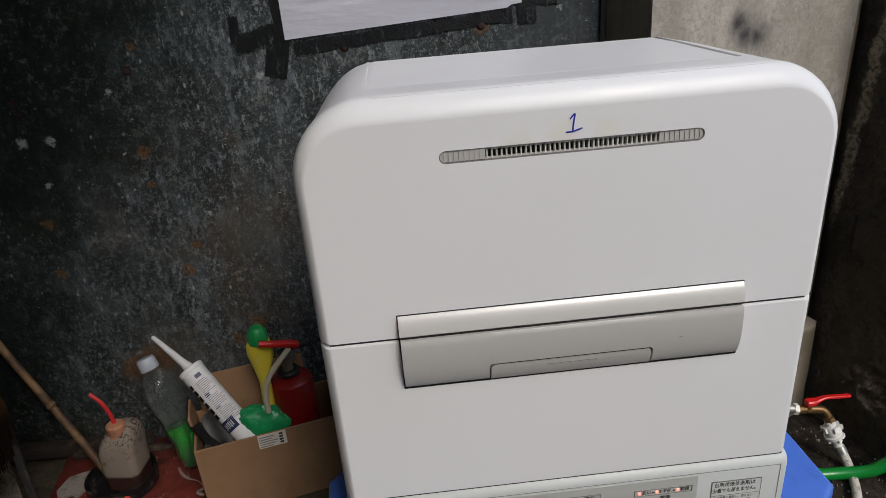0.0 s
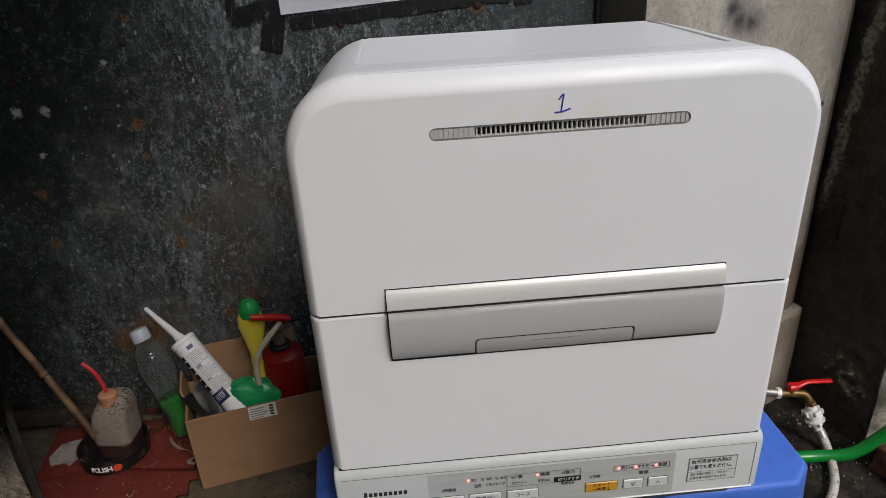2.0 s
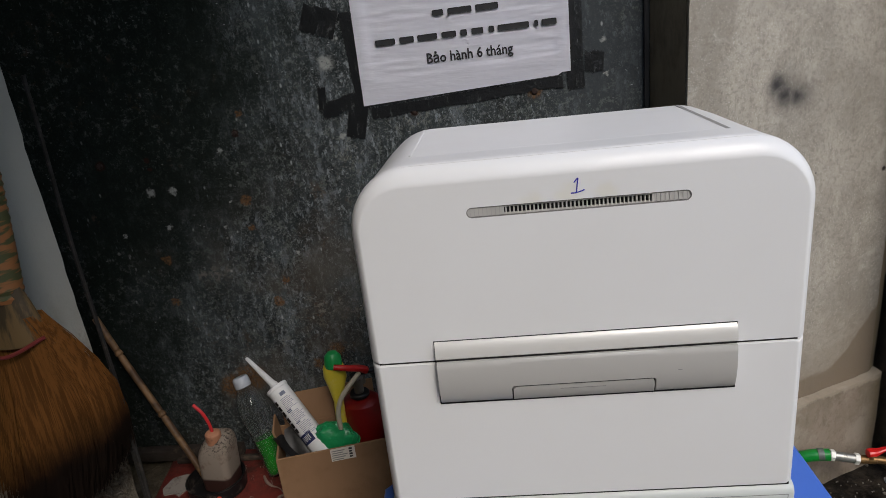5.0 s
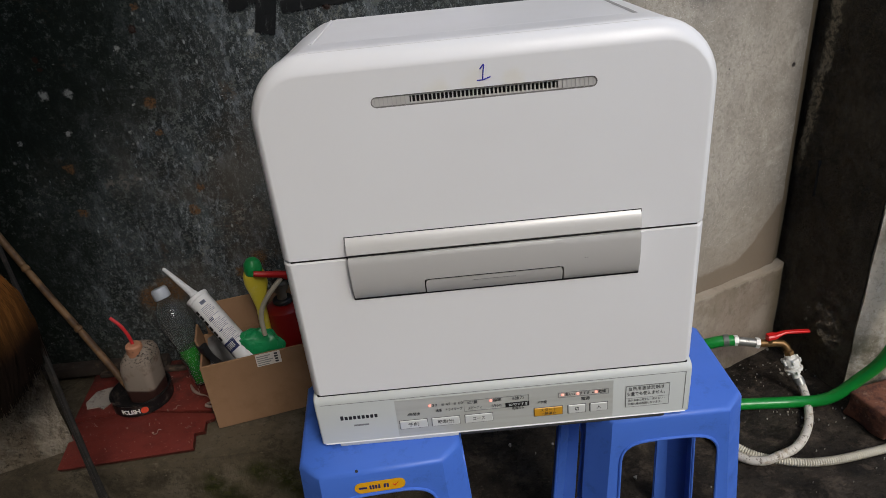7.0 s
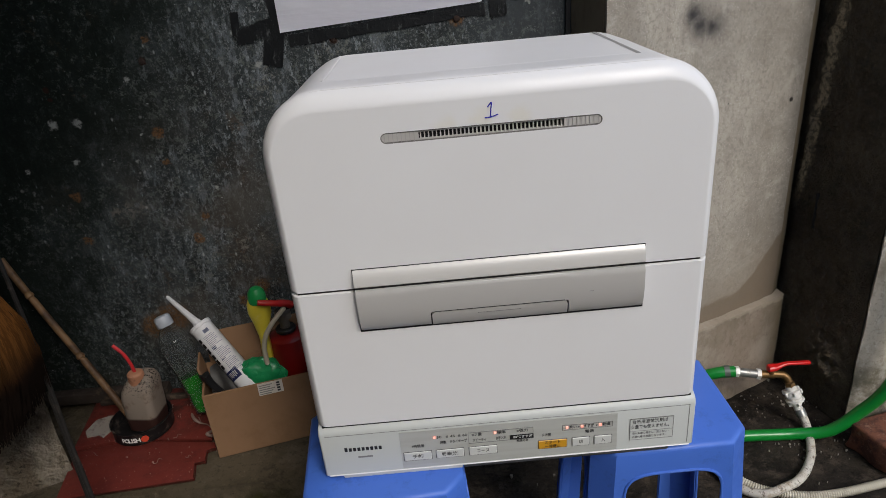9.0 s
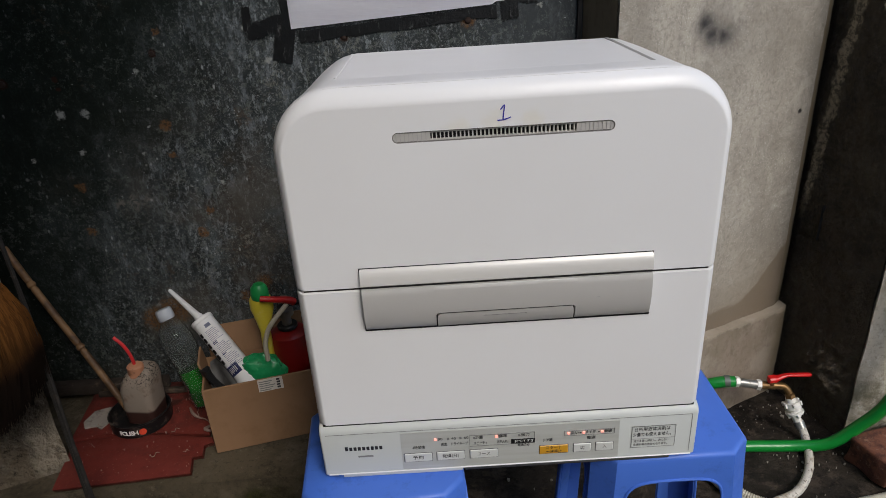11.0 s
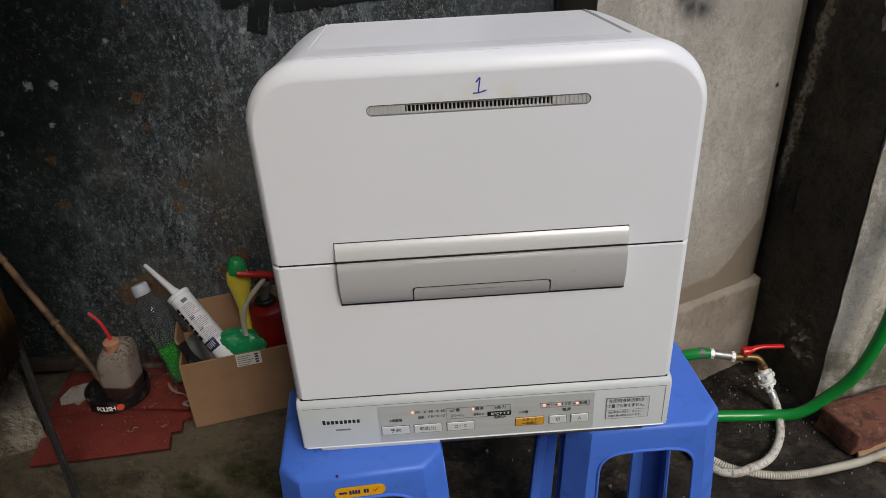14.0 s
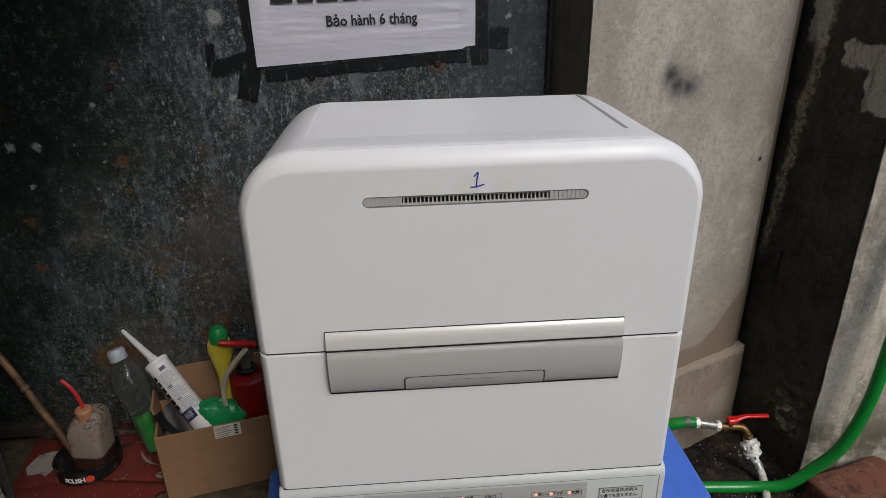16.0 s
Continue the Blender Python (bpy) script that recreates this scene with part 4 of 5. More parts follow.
# ---- stools ----
def stool(at, rz, label, sticker):
    t = thing("plastic_stool", label, "stool", at, rz, "stools under the dishwasher")
    H, A, FLARE, CUT, ZA = 0.43, 0.105, 0.022, 0.027, 0.395

    def half(z):
        """Half width of the skirt at a height."""
        return A + FLARE * (ZA - z) / ZA

    def ring(h, z, c):
        return [(h - c, -h, z), (h, -h + c, z), (h, h - c, z), (h - c, h, z), (-h + c, h, z), (-h, h - c, z), (-h, -h + c, z), (-h + c, -h, z)]

    # seat with rounded rim and cut corners
    bm = make_bm()
    loft(bm, [ring(A, ZA, CUT), ring(A - 0.001, H - 0.007, CUT), ring(A - 0.0022, H - 0.003, CUT - 0.0004), ring(A - 0.0045, H - 0.0008, CUT - 0.001), ring(A - 0.0075, H, CUT - 0.002)])
    part("seat", bm, BLUE, t, crease=34)
    for k in range(4):
        # side sheet with an arch between two legs
        n, leg, top = 18, 0.024, ZA - 0.004
        w = A - CUT - leg + 0.012
        arch_ = []
        for q in range(n + 1):
            a = radians(180 * q / n)
            arch_.append((w * math.copysign(abs(math.cos(a)) ** 0.5, math.cos(a)), top - 0.05 + 0.05 * abs(math.sin(a)) ** 0.55))
        foot = half(0) - CUT - leg
        inner = [(foot, 0)] + arch_ + [(-foot, 0)]
        pts = [(-half(0) + CUT, 0), (-half(ZA) + CUT, ZA), (half(ZA) - CUT, ZA), (half(0) - CUT, 0)] + inner
        bm = make_bm()
        vs = [[bm.verts.new((x, -half(z) + th, z)) for x, z in pts] for th in (0.0, 0.0035)]
        m_ = len(pts)
        for i in range(m_):
            bm.faces.new((vs[0][i], vs[0][(i + 1) % m_], vs[1][(i + 1) % m_], vs[1][i]))
        faces = [bm.faces.new(vs[0]), bm.faces.new(vs[1][::-1])]
        for f in faces:
            f.normal_update()
        bmesh.ops.triangulate(bm, faces=faces)
        p = part("side_panel", bm, BLUE, t, smooth=False)
        p.matrix_basis = pose(0, 0, 0, 0, 0, 90 * k)
        # moulded lip round the arch
        lip = part("arch_lip", sweep(make_bm(), [(x, -half(z) - 0.0002, z) for x, z in inner], 0.0022, 8), BLUE, t)
        lip.matrix_basis = pose(0, 0, 0, 0, 0, 90 * k)
        # folded corner strip that joins two side sheets into a leg
        bm = make_bm()
        rings = []
        for z in (ZA, 0.0):
            a_ = half(z)
            rings.append([(a_ - CUT, -a_, z), (a_, -a_ + CUT, z), (a_ - 0.0035, -a_ + CUT + 0.0015, z), (a_ - CUT - 0.0015, -a_ + 0.0035, z)])
        loft(bm, rings)
        q_ = part("leg", bm, BLUE, t, smooth=False)
        q_.matrix_basis = pose(0, 0, 0, 0, 0, 90 * k)
    if sticker:
        part("hole", lathe(make_bm(), [(0.002, 0), (0.002, 0.0006), (0.0006, 0.0007)], 12), DARK, t).matrix_basis = pose(-0.030, -A + 0.0035, H - 0.001, 30, 0, 0)
        bm = make_bm()
        o = []
        for cx, a0 in ((0.0235, -90), (-0.0235, 90)):
            for k in range(9):
                a = radians(a0 + 180 * k / 8)
                o.append((cx + 0.0085 * math.cos(a), 0.0085 * math.sin(a)))
        prism(bm, o, 0, 0.0005)
        st = part("sticker", bm, plain("yellow_sticker", C(222, 160, 26), 0.4), t, "oval yellow maker's sticker")
        st.matrix_basis = pose(-0.004, -A - 0.0006, H - 0.0265, 88, 0, 0)
        NP = plain("navy_print", C(40, 36, 84), 0.5)
        for k in range(7):
            if k != 4:
                part("sticker_mark", box(make_bm(), -0.0135 + k * 0.0036, -0.0108 + k * 0.0036, -0.0035, 0.003, 0.0004, 0.0008, 0.0003, 1), NP, st)
        part("sticker_mark", prism(make_bm(), [(0.0155, 0.0015), (0.0185, -0.0035), (0.0245, 0.0045), (0.0185, -0.0005)], 0.0004, 0.0008), plain("red_print", C(196, 60, 30), 0.5), st, "red tick")
        part("sticker_mark", box(make_bm(), -0.0265, -0.0165, -0.0016, 0.0016, 0.0004, 0.0008, 0.0006, 1), NP, st)
    return t


stool((-0.166, 0.060, 0), 4.0, "blue plastic stool with a yellow oval sticker under the dishwasher", True)
stool((0.216, 0.106, 0), 1.0, "scuffed blue plastic stool under the dishwasher, beside the tap", False)

# ---- gate: notice and tape ----
def gate_y(x):
    return 0.561 + (x - 0.2) * 0.03


m = Mat("white_paper", C(243, 242, 250), 0.8)
m.bump(m.noise(18, 4, 0.6, m.scaled(0.3, 1, 1.6)), 0.35, 0.01)
PAPER = m.done()
notice = thing("paper_notice", "white printed paper notice taped to the metal gate, creased", "notice", (0, 0, 0))
bm = make_bm()
nx, nz = 48, 150
vs = []
for j in range(nz + 1):
    row = []
    for i in range(nx + 1):
        u, v = i / nx, j / nz
        x = -0.302 + 0.366 * u
        z0 = 0.920 + 0.020 * u + (0.004 if u > 0.95 else 0)
        z = z0 + v * (1.20 - z0)
        wob = 0.0008 + 0.0008 * noise.noise(Vector((x * 6, z * 14, 0)))
        inner = min(1.0, max(0.0, (min(u, 1 - u) - 0.05) / 0.02)) * min(1.0, max(0.0, (z - z0 - 0.036) / 0.006))
        ends = 0.35 + 0.65 * abs(2 * u - 1) ** 1.5
        wob += inner * ends * 0.0022 * (1 + noise.noise(Vector((x * 5, z * 95, 4))) + 0.5 * noise.noise(Vector((x * 30, z * 150, 9))))
        row.append(bm.verts.new((x, gate_y(x) - 0.006 + wob, z)))
    vs.append(row)
for j in range(nz):
    for i in range(nx):
        bm.faces.new((vs[j][i], vs[j][i + 1], vs[j + 1][i + 1], vs[j + 1][i]))
bmesh.ops.solidify(bm, geom=bm.faces[:], thickness=0.0006)
part("sheet", bm, PAPER, notice)
gt = 1.7
lettering("lettering", "Bảo hành 6 tháng", 0.024, INK, notice, pose(-0.108, gate_y(-0.108) - 0.0059, 0.990, 90, -1.0, gt), width=0.149, bold=0.02)
for x, z, w, h_ in ((-0.112, 1.026, 0.31, 0.014), (-0.109, 1.063, 0.112, 0.014)):
    bm = make_bm()
    words = ((0, 0.11), (0.135, 0.215), (0.235, 0.345), (0.37, 0.45), (0.475, 0.51), (0.535, 0.6), (0.63, 0.66), (0.68, 0.85), (0.88, 0.9), (0.92, 1.0)) if w > 0.2 else ((0, 0.17), (0.24, 0.6), (0.66, 1.0))
    for a, b in words:
        box(bm, w * (a - 0.5), w * (b - 0.5), -h_ * 0.36, h_ * 0.36, 0, 0.0004, 0.0015, 1)
    part("print_bar", bm, INK, notice).matrix_basis = pose(x, gate_y(x) - 0.0059, z, 90, -1.0, gt)
m = Mat("black_tape", C(24, 25, 26), 0.3)
m.mix(m.ramp(m.noise(70, 7, 0.8, m.scaled(1, 0.4, 1)), 0.57, 0.66, 0, 0.7), C(96, 98, 98))
m.bump(m.noise(45, 5, 0.7), 0.9, 0.003)
TAPE = m.done()
for x, z, w, h_, a in ((-0.12, 0.9165, 0.34, 0.019, -4), (0.072, 0.935, 0.03, 0.046, -3), (0.105, 0.955, 0.032, 0.034, 3), (0.074, 1.06, 0.024, 0.2, 0), (-0.318, 0.895, 0.034, 0.06, 14), (-0.345, 0.925, 0.07, 0.026, -12), (-0.375, 0.94, 0.014, 0.04, 4), (-0.309, 1.0, 0.02, 0.16, -4), (-0.36, 1.07, 0.06, 0.045, 20)):
    bm = make_bm()
    k = 14
    lo = [(-w / 2 + w * i / k, -h_ / 2 + 0.007 * noise.noise(Vector((i * 0.9, x * 50, 0)))) for i in range(k + 1)]
    hi = [(-w / 2 + w * i / k, h_ / 2 + 0.007 * noise.noise(Vector((i * 0.9, z * 50, 7)))) for i in range(k, -1, -1)]
    prism(bm, lo + hi, 0, 0.0008)
    tp = part("tape_strip", bm, TAPE, None)
    tp.matrix_basis = pose(x, gate_y(x) - 0.0012, z, 90, a, gt)
    tagged(tp, "torn strip of black tape stuck on the metal gate", "tape", "tape round the notice")

# ---- on the ledge ----
LZ = 0.222
# polish can lid with a squat bottle in it
can = thing("polish_can", "shallow black polish tin with white lettering, on the red board", "tin", (-0.678, 0.405, LZ))
bm = make_bm()
lathe(bm, [(0.0545, 0.0), (0.0565, 0.002), (0.0565, 0.026), (0.058, 0.028), (0.055, 0.029), (0.054, 0.027), (0.054, 0.004), (0.001, 0.0035)], 40, True, False)
part("tin", bm, plain("black_tin", C(26, 25, 26), 0.4, 0.3, dirt=C(104, 92, 84), dscale=45), can)
for k, ch in enumerate("POLISH"):
    a = radians((-107, -100, -94, -89.5, -85, -78.5)[k])
    lettering("lettering", ch, 0.0132, plain("white_print", C(220, 218, 214), 0.6) if k == 0 else bpy.data.materials["white_print"], can, Matrix.Translation((0.0568 * math.cos(a), 0.0568 * math.sin(a), 0.0135)) @ pose(0, 0, 0, 90, 0, math.degrees(a) + 90), bold=0.03)
bm = make_bm()
lathe(bm, [(0.001, 0), (0.007, 0), (0.007, 0.0005), (0.001, 0.0006)], 16)
a = radians(-66)
part("red_mark", bm, plain("red_orange_print", C(206, 70, 46), 0.5), can).matrix_basis = Matrix.Translation((0.0568 * math.cos(a), 0.0568 * math.sin(a), 0.0135)) @ pose(0, 0, 0, 90, 0, math.degrees(a) + 90)

m = Mat("cloudy_plastic", C(146, 134, 122), 0.4, glass=0.25, ior=1.2)
m.mix(m.ramp(m.noise(30, 6, 0.7), 0.5, 0.7), C(110, 90, 78))
m.mix(m.ramp(m.axis("Z"), 0.036, 0.03), C(64, 42, 38))
m.mix(m.math("MULTIPLY", m.ramp(m.axis("Z"), 0.078, 0.1), m.ramp(m.noise(170, 6, 0.8), 0.52, 0.58)), C(34, 26, 22))
CLOUDY = m.done()
oil = thing("oil_bottle", "dirty translucent plastic bottle with a red tube in the tin", "bottle", m=pose(-0.668, 0.412, LZ + 0.004, 0, 2, -6))
bm = make_bm()


def sq(h, z, r, ox=0.0, oy=0.0):
    pts = []
    for cx, cy, a0 in ((h - r, h - r, 0), (-h + r, h - r, 90), (-h + r, -h + r, 180), (h - r, -h + r, 270)):
        for k in range(5):
            a = radians(a0 + 90 * k / 4)
            pts.append((ox + cx + r * math.cos(a), oy + cy + r * math.sin(a), z))
    return pts


loft(bm, [sq(0.026, 0, 0.011), sq(0.0295, 0.004, 0.013), sq(0.031, 0.03, 0.013), sq(0.031, 0.075, 0.013, 0.001), sq(0.030, 0.09, 0.013, 0.003, 0.002), sq(0.0265, 0.103, 0.013, 0.006, 0.004), sq(0.020, 0.113, 0.012, 0.010, 0.006), sq(0.014, 0.1165, 0.010, 0.012, 0.008), sq(0.006, 0.1175, 0.005, 0.012, 0.008)])
part("bottle_body", bm, CLOUDY, oil)
part("cap", lathe(make_bm(), [(0.015, 0.08), (0.0155, 0.1), (0.0145, 0.102), (0.0155, 0.104), (0.015, 0.118), (0.012, 0.121), (0.004, 0.122)], 24), plain("tan_plastic", C(168, 118, 90), 0.6, dirt=C(70, 48, 38), dscale=60), oil).matrix_basis = pose(0.003, -0.006, 0.006, 0, 0, 0)
part("spout_tube", sweep(make_bm(), smooth_path([(0.003, -0.006, 0.125), (0.0, -0.006, 0.145), (-0.009, -0.006, 0.168), (-0.026, -0.004, 0.185)], 6), 0.0032, 10), plain("red_tube", C(190, 44, 48), 0.4), oil, "thin red plastic tube")

bm = prism(make_bm(), [(-0.795, 0.405), (-0.785, 0.388), (-0.765, 0.392), (-0.752, 0.384), (-0.742, 0.405), (-0.728, 0.412), (-0.724, 0.437), (-0.742, 0.45), (-0.765, 0.447), (-0.787, 0.438)], 0.2208, 0.2245)
tagged(part("plaster_flake", bm, plain("pale_flake", C(138, 130, 122), 0.9, grain=0.6, dirt=C(84, 70, 62), dscale=60), None, "", False), "pale fallen plaster flake on the red board", "flake")
bm = sweep(make_bm(), smooth_path([(-0.592, 0.43, 0.2245), (-0.580, 0.41, 0.2265), (-0.565, 0.398, 0.225), (-0.548, 0.388, 0.2275), (-0.534, 0.372, 0.2265), (-0.540, 0.358, 0.229), (-0.528, 0.352, 0.2285)], 6), lambda t, r: 0.0020 + 0.0012 * math.sin(t * 9), 8)
tagged(part("sealant_curl", bm, plain("dried_sealant", C(132, 112, 102), 0.6, dirt=C(120, 100, 92), dscale=50)), "curl of dried pale sealant on the red board", "scrap")
# dark brown wooden laths along the foot of the gate
bm = make_bm()
box(bm, -0.96, -0.66, 0.497, 0.522, 0.2215, 0.246, 0.003)
box(bm, -0.80, -0.60, 0.485, 0.4965, 0.2215, 0.232, 0.002)
tagged(part("foot_laths", bm, plain("dark_wood", C(44, 36, 30), 0.8, 0.0, grain=0.5, dirt=C(92, 76, 62), dscale=40)), "dark brown wooden laths at the foot of the gate", "rail", "", "structure")

# green washing liquid bottle, leaning
GLASSY = Mat("clear_bottle_plastic", (0.95, 0.98, 0.96, 1), 0.03, glass=0.982, ior=1.25).done()
LIQUID = Mat("green_liquid", C(10, 136, 20), 0.1, glass=0.3, ior=1.3).done()
gb = thing("soap_bottle", "clear plastic bottle part full of green liquid, leaning on the gate", "bottle", m=pose(-0.556, 0.436, LZ + 0.007, -13, -18, 0))
bp = [(r * 1.1, z * 0.93) for r, z in [(0.019, 0.0), (0.0235, 0.004), (0.0245, 0.03), (0.022, 0.05), (0.0245, 0.075), (0.0235, 0.1), (0.0275, 0.135), (0.027, 0.16), (0.021, 0.186), (0.0115, 0.202), (0.0115, 0.207)]]
part("bottle_body", lathe(make_bm(), bp + [(r - 0.0011, max(z, 0.0014)) for r, z in bp[::-1]], 36), GLASSY, gb)
part("liquid", lathe(make_bm(), [(r * 1.1, z * 0.93) for r, z in ((0.0172, 0.0022), (0.0218, 0.006), (0.0228, 0.03), (0.0203, 0.05), (0.0228, 0.075), (0.0221, 0.086))], 32), LIQUID, gb, "green washing liquid")
part("cap", lathe(make_bm(), [(0.0155, 0.189), (0.0162, 0.191), (0.0158, 0.206), (0.0135, 0.2105), (0.001, 0.2115)], 28), plain("grey_cap", C(160, 165, 172), 0.4), gb)

# cardboard box
W_, D_, Hh = 0.23, 0.11, 0.142
RZB = 13.6
bx = thing("cardboard_box", "open brown cardboard box holding bottles, tubes and a bag", "box", (-0.4092, 0.3925, 0.2075), RZB)
for nm, a in (("front_wall", (-W_ / 2, W_ / 2, -D_ / 2, -D_ / 2 + 0.004, 0, Hh)), ("back_wall", (-W_ / 2, W_ / 2, D_ / 2 - 0.004, D_ / 2, 0, Hh)), ("side_wall", (-W_ / 2, -W_ / 2 + 0.004, -D_ / 2 + 0.004, D_ / 2 - 0.004, 0, Hh)), ("side_wall", (W_ / 2 - 0.004, W_ / 2, -D_ / 2 + 0.004, D_ / 2 - 0.004, 0, Hh)), ("bottom", (-W_ / 2 + 0.004, W_ / 2 - 0.004, -D_ / 2 + 0.004, D_ / 2 - 0.004, 0.001, 0.005))):
    part(nm, box(make_bm(), *a, 0.0008, 1), CARD, bx)
fl = part("flap", box(make_bm(), -W_ / 2 + 0.012, 0.075, 0, 0.004, 0, 0.062, 0.0008, 1), CARD, bx, "raised back flap")
fl.matrix_basis = pose(0, D_ / 2 - 0.003, Hh, -8, 0, 0)
fl = part("flap", box(make_bm(), -0.004, 0, -0.01, D_ / 2 - 0.006, 0, 0.03, 0.0008, 1), CARD, bx, "raised side flap")
fl.matrix_basis = pose(-W_ / 2 + 0.004, 0, Hh, 0, -8, 0)
LX = -W_ / 2 + 0.096
lb = part("shipping_label", box(make_bm(), LX, LX + 0.044, -D_ / 2 - 0.0006, -D_ / 2 + 0.001, Hh - 0.026, Hh - 0.0005), plain("label_paper", C(196, 190, 182), 0.8, dirt=C(150, 140, 130)), bx)
for k in range(5):
    part("print_bar", box(make_bm(), LX + 0.002, LX + 0.022 + 0.004 * (k % 3), -D_ / 2 - 0.001, -D_ / 2, Hh - 0.024 + k * 0.0045, Hh - 0.0222 + k * 0.0045), GREYINK, lb)
for k in range(4):
    part("print_bar", box(make_bm(), LX + 0.033, LX + 0.039, -D_ / 2 - 0.001, -D_ / 2, Hh - 0.023 + k * 0.0055, Hh - 0.0195 + k * 0.0055), INK, lb)

# sealant cartridge leaning in the box; its label faces the yard
AX = Vector((-0.59, 0.374, 0.715)).normalized()
END = Vector((-0.524, 0.42, 0.435))
FX = Vector((0.46, -1.08, 0.62))
FX = (FX - AX * FX.dot(AX)).normalized()
FY = AX.cross(FX)
MT = Matrix(((FX.x, FY.x, AX.x, END.x), (FX.y, FY.y, AX.y, END.y), (FX.z, FY.z, AX.z, END.z), (0, 0, 0, 1)))
tube = thing("sealant_cartridge", "white sealant cartridge with nozzle and blue print in the box", "cartridge", m=MT)
TUBEW = plain("white_cartridge", C(206, 206, 206), 0.45, dirt=C(176, 174, 170))
RC = 0.0202
part("barrel", lathe(make_bm(), [(RC - 0.001, -0.165), (RC, -0.163), (RC, -0.009), (RC + 0.001, -0.008), (RC + 0.001, -0.002), (RC - 0.0012, -0.0005), (RC - 0.002, -0.003), (0.009, -0.003)], 36), TUBEW, tube)
nz = part("nozzle", lathe(make_bm(), [(0.0082, -0.004), (0.0082, 0.006), (0.0068, 0.009), (0.0034, 0.083), (0.0024, 0.085)], 20), TUBEW, tube)
ND = MT.inverted().to_3x3() @ Vector((-0.735, 0.482, 0.50)).normalized()
nz.matrix_basis = ND.to_track_quat("Z", "Y").to_matrix().to_4x4()
PALEINK = plain("pale_print", C(120, 126, 146), 0.6)
NAVY = plain("navy_print_b", C(34, 44, 96), 0.5)


def patch_on(r, a0, a1, z0, z1, mat, nm):
    bm = make_bm()
    n = 8
    A_ = [radians(a0 + (a1 - a0) * k / n) for k in range(n + 1)]
    o = [[(r * math.cos(a), r * math.sin(a), z) for a in A_] for z in (z0, z1)]
    va, vb = [[bm.verts.new(p) for p in ring] for ring in o]
    for k in range(n):
        bm.faces.new((va[k], va[k + 1], vb[k + 1], vb[k]))
    bmesh.ops.solidify(bm, geom=bm.faces[:], thickness=0.0003)
    return part(nm, bm, mat, tube)


RP = RC + 0.0004
patch_on(RP, -85, 2, -0.125, -0.105, NAVY, "print_band")
for k in range(6):
    patch_on(RP + 0.0003, -62 + k * 9, -57 + k * 9, -0.121 + 0.002 * (k % 2), -0.109, TUBEW, "print_bar")
rl = random.Random(3)
for k in range(27):
    z = -0.03 - k * 0.0031
    if k in (8, 9, 17):
        patch_on(RP, -30, -5, z, z + 0.0018, NAVY, "print_bar")
        continue
    patch_on(RP, -28, 40 + rl.uniform(-24, 6), z, z + 0.001, PALEINK, "print_bar")
patch_on(RP, -8, 22, -0.024, -0.017, PALEINK, "print_bar")
patch_on(RP, 14, 40, -0.122, -0.117, NAVY, "print_bar")
for z, w in ((-0.034, 0.008), (-0.046, 0.009), (-0.059, 0.010), (-0.072, 0.009), (-0.085, 0.010), (-0.097, 0.009)):
    patch_on(RP, -72, -48, z, z + w, DARK, "print_bar")


# crumpled green bag and grey sheet in the box
def crumple(name, label, cat, at, size, mat, seed, sub=4, amp=0.35):
    bm = make_bm()
    bmesh.ops.create_icosphere(bm, subdivisions=sub, radius=1)
    for v in bm.verts:
        d = v.co.normalized()
        k = 1 + amp * noise.noise(d * 1.6 + Vector((seed, 0, 0))) + amp * 0.7 * abs(noise.noise(d * 4.5 + Vector((0, seed, 0)))) + amp * 0.25 * noise.noise(d * 11)
        v.co = Vector((d.x * size[0], d.y * size[1], d.z * size[2])) * k
    ob = part(name, bm, mat, None)
    ob.location = at
    return tagged(ob, label, cat)


m = Mat("green_film", C(20, 132, 78), 0.35)
m.bump(m.noise(40, 5), 0.5, 0.004)
crumple("green_bag", "crumpled green plastic bag stuffed in the cardboard box", "bag", (-0.413, 0.374, 0.345), (0.042, 0.021, 0.032), m.done(), 5.3, 4, 0.26)
bm = make_bm()
vs = []
for j in range(13):
    row = []
    for i in range(15):
        u, v = i / 14, j / 12
        x = -0.506 + 0.052 * u - 0.008 * v
        y = 0.352 + 0.018 * u + 0.012 * math.sin(u * 5 + v) + 0.03 * v * v + 0.004 * noise.noise(Vector((u * 4, v * 4, 2)))
        z = 0.30 + (0.066 - 0.022 * abs(u - 0.42)) * v
        row.append(bm.verts.new((x, y, z)))
    vs.append(row)
for j in range(12):
    for i in range(14):
        bm.faces.new((vs[j][i], vs[j][i + 1], vs[j + 1][i + 1], vs[j + 1][i]))
bmesh.ops.solidify(bm, geom=bm.faces[:], thickness=0.0012)
tagged(part("grey_sheet", bm, plain("grey_film", C(98, 97, 96), 0.5, dirt=C(34, 34, 36))), "folded dark grey plastic sheet in the cardboard box", "scrap")

bm = make_bm()
rings = []
for k in range(9):
    t = k / 8
    c = Vector((-0.509 + 0.020 * t * t, 0.347 + 0.01 * t, 0.372 - 0.05 * t))
    rings.append([c + Vector((0.009 * (1 - 0.3 * t) * math.cos(a) * (1 + 0.25 * math.sin(3 * a + 2 * t)), 0.006 * math.sin(a), 0.004 * math.sin(2 * a))) for a in (2 * math.pi * q / 14 for q in range(14))])
loft(bm, rings)
tagged(part("rubber_curl", bm, plain("black_rubber", C(24, 24, 25), 0.45)), "curled scrap of black rubber sheet in the cardboard box", "scrap")

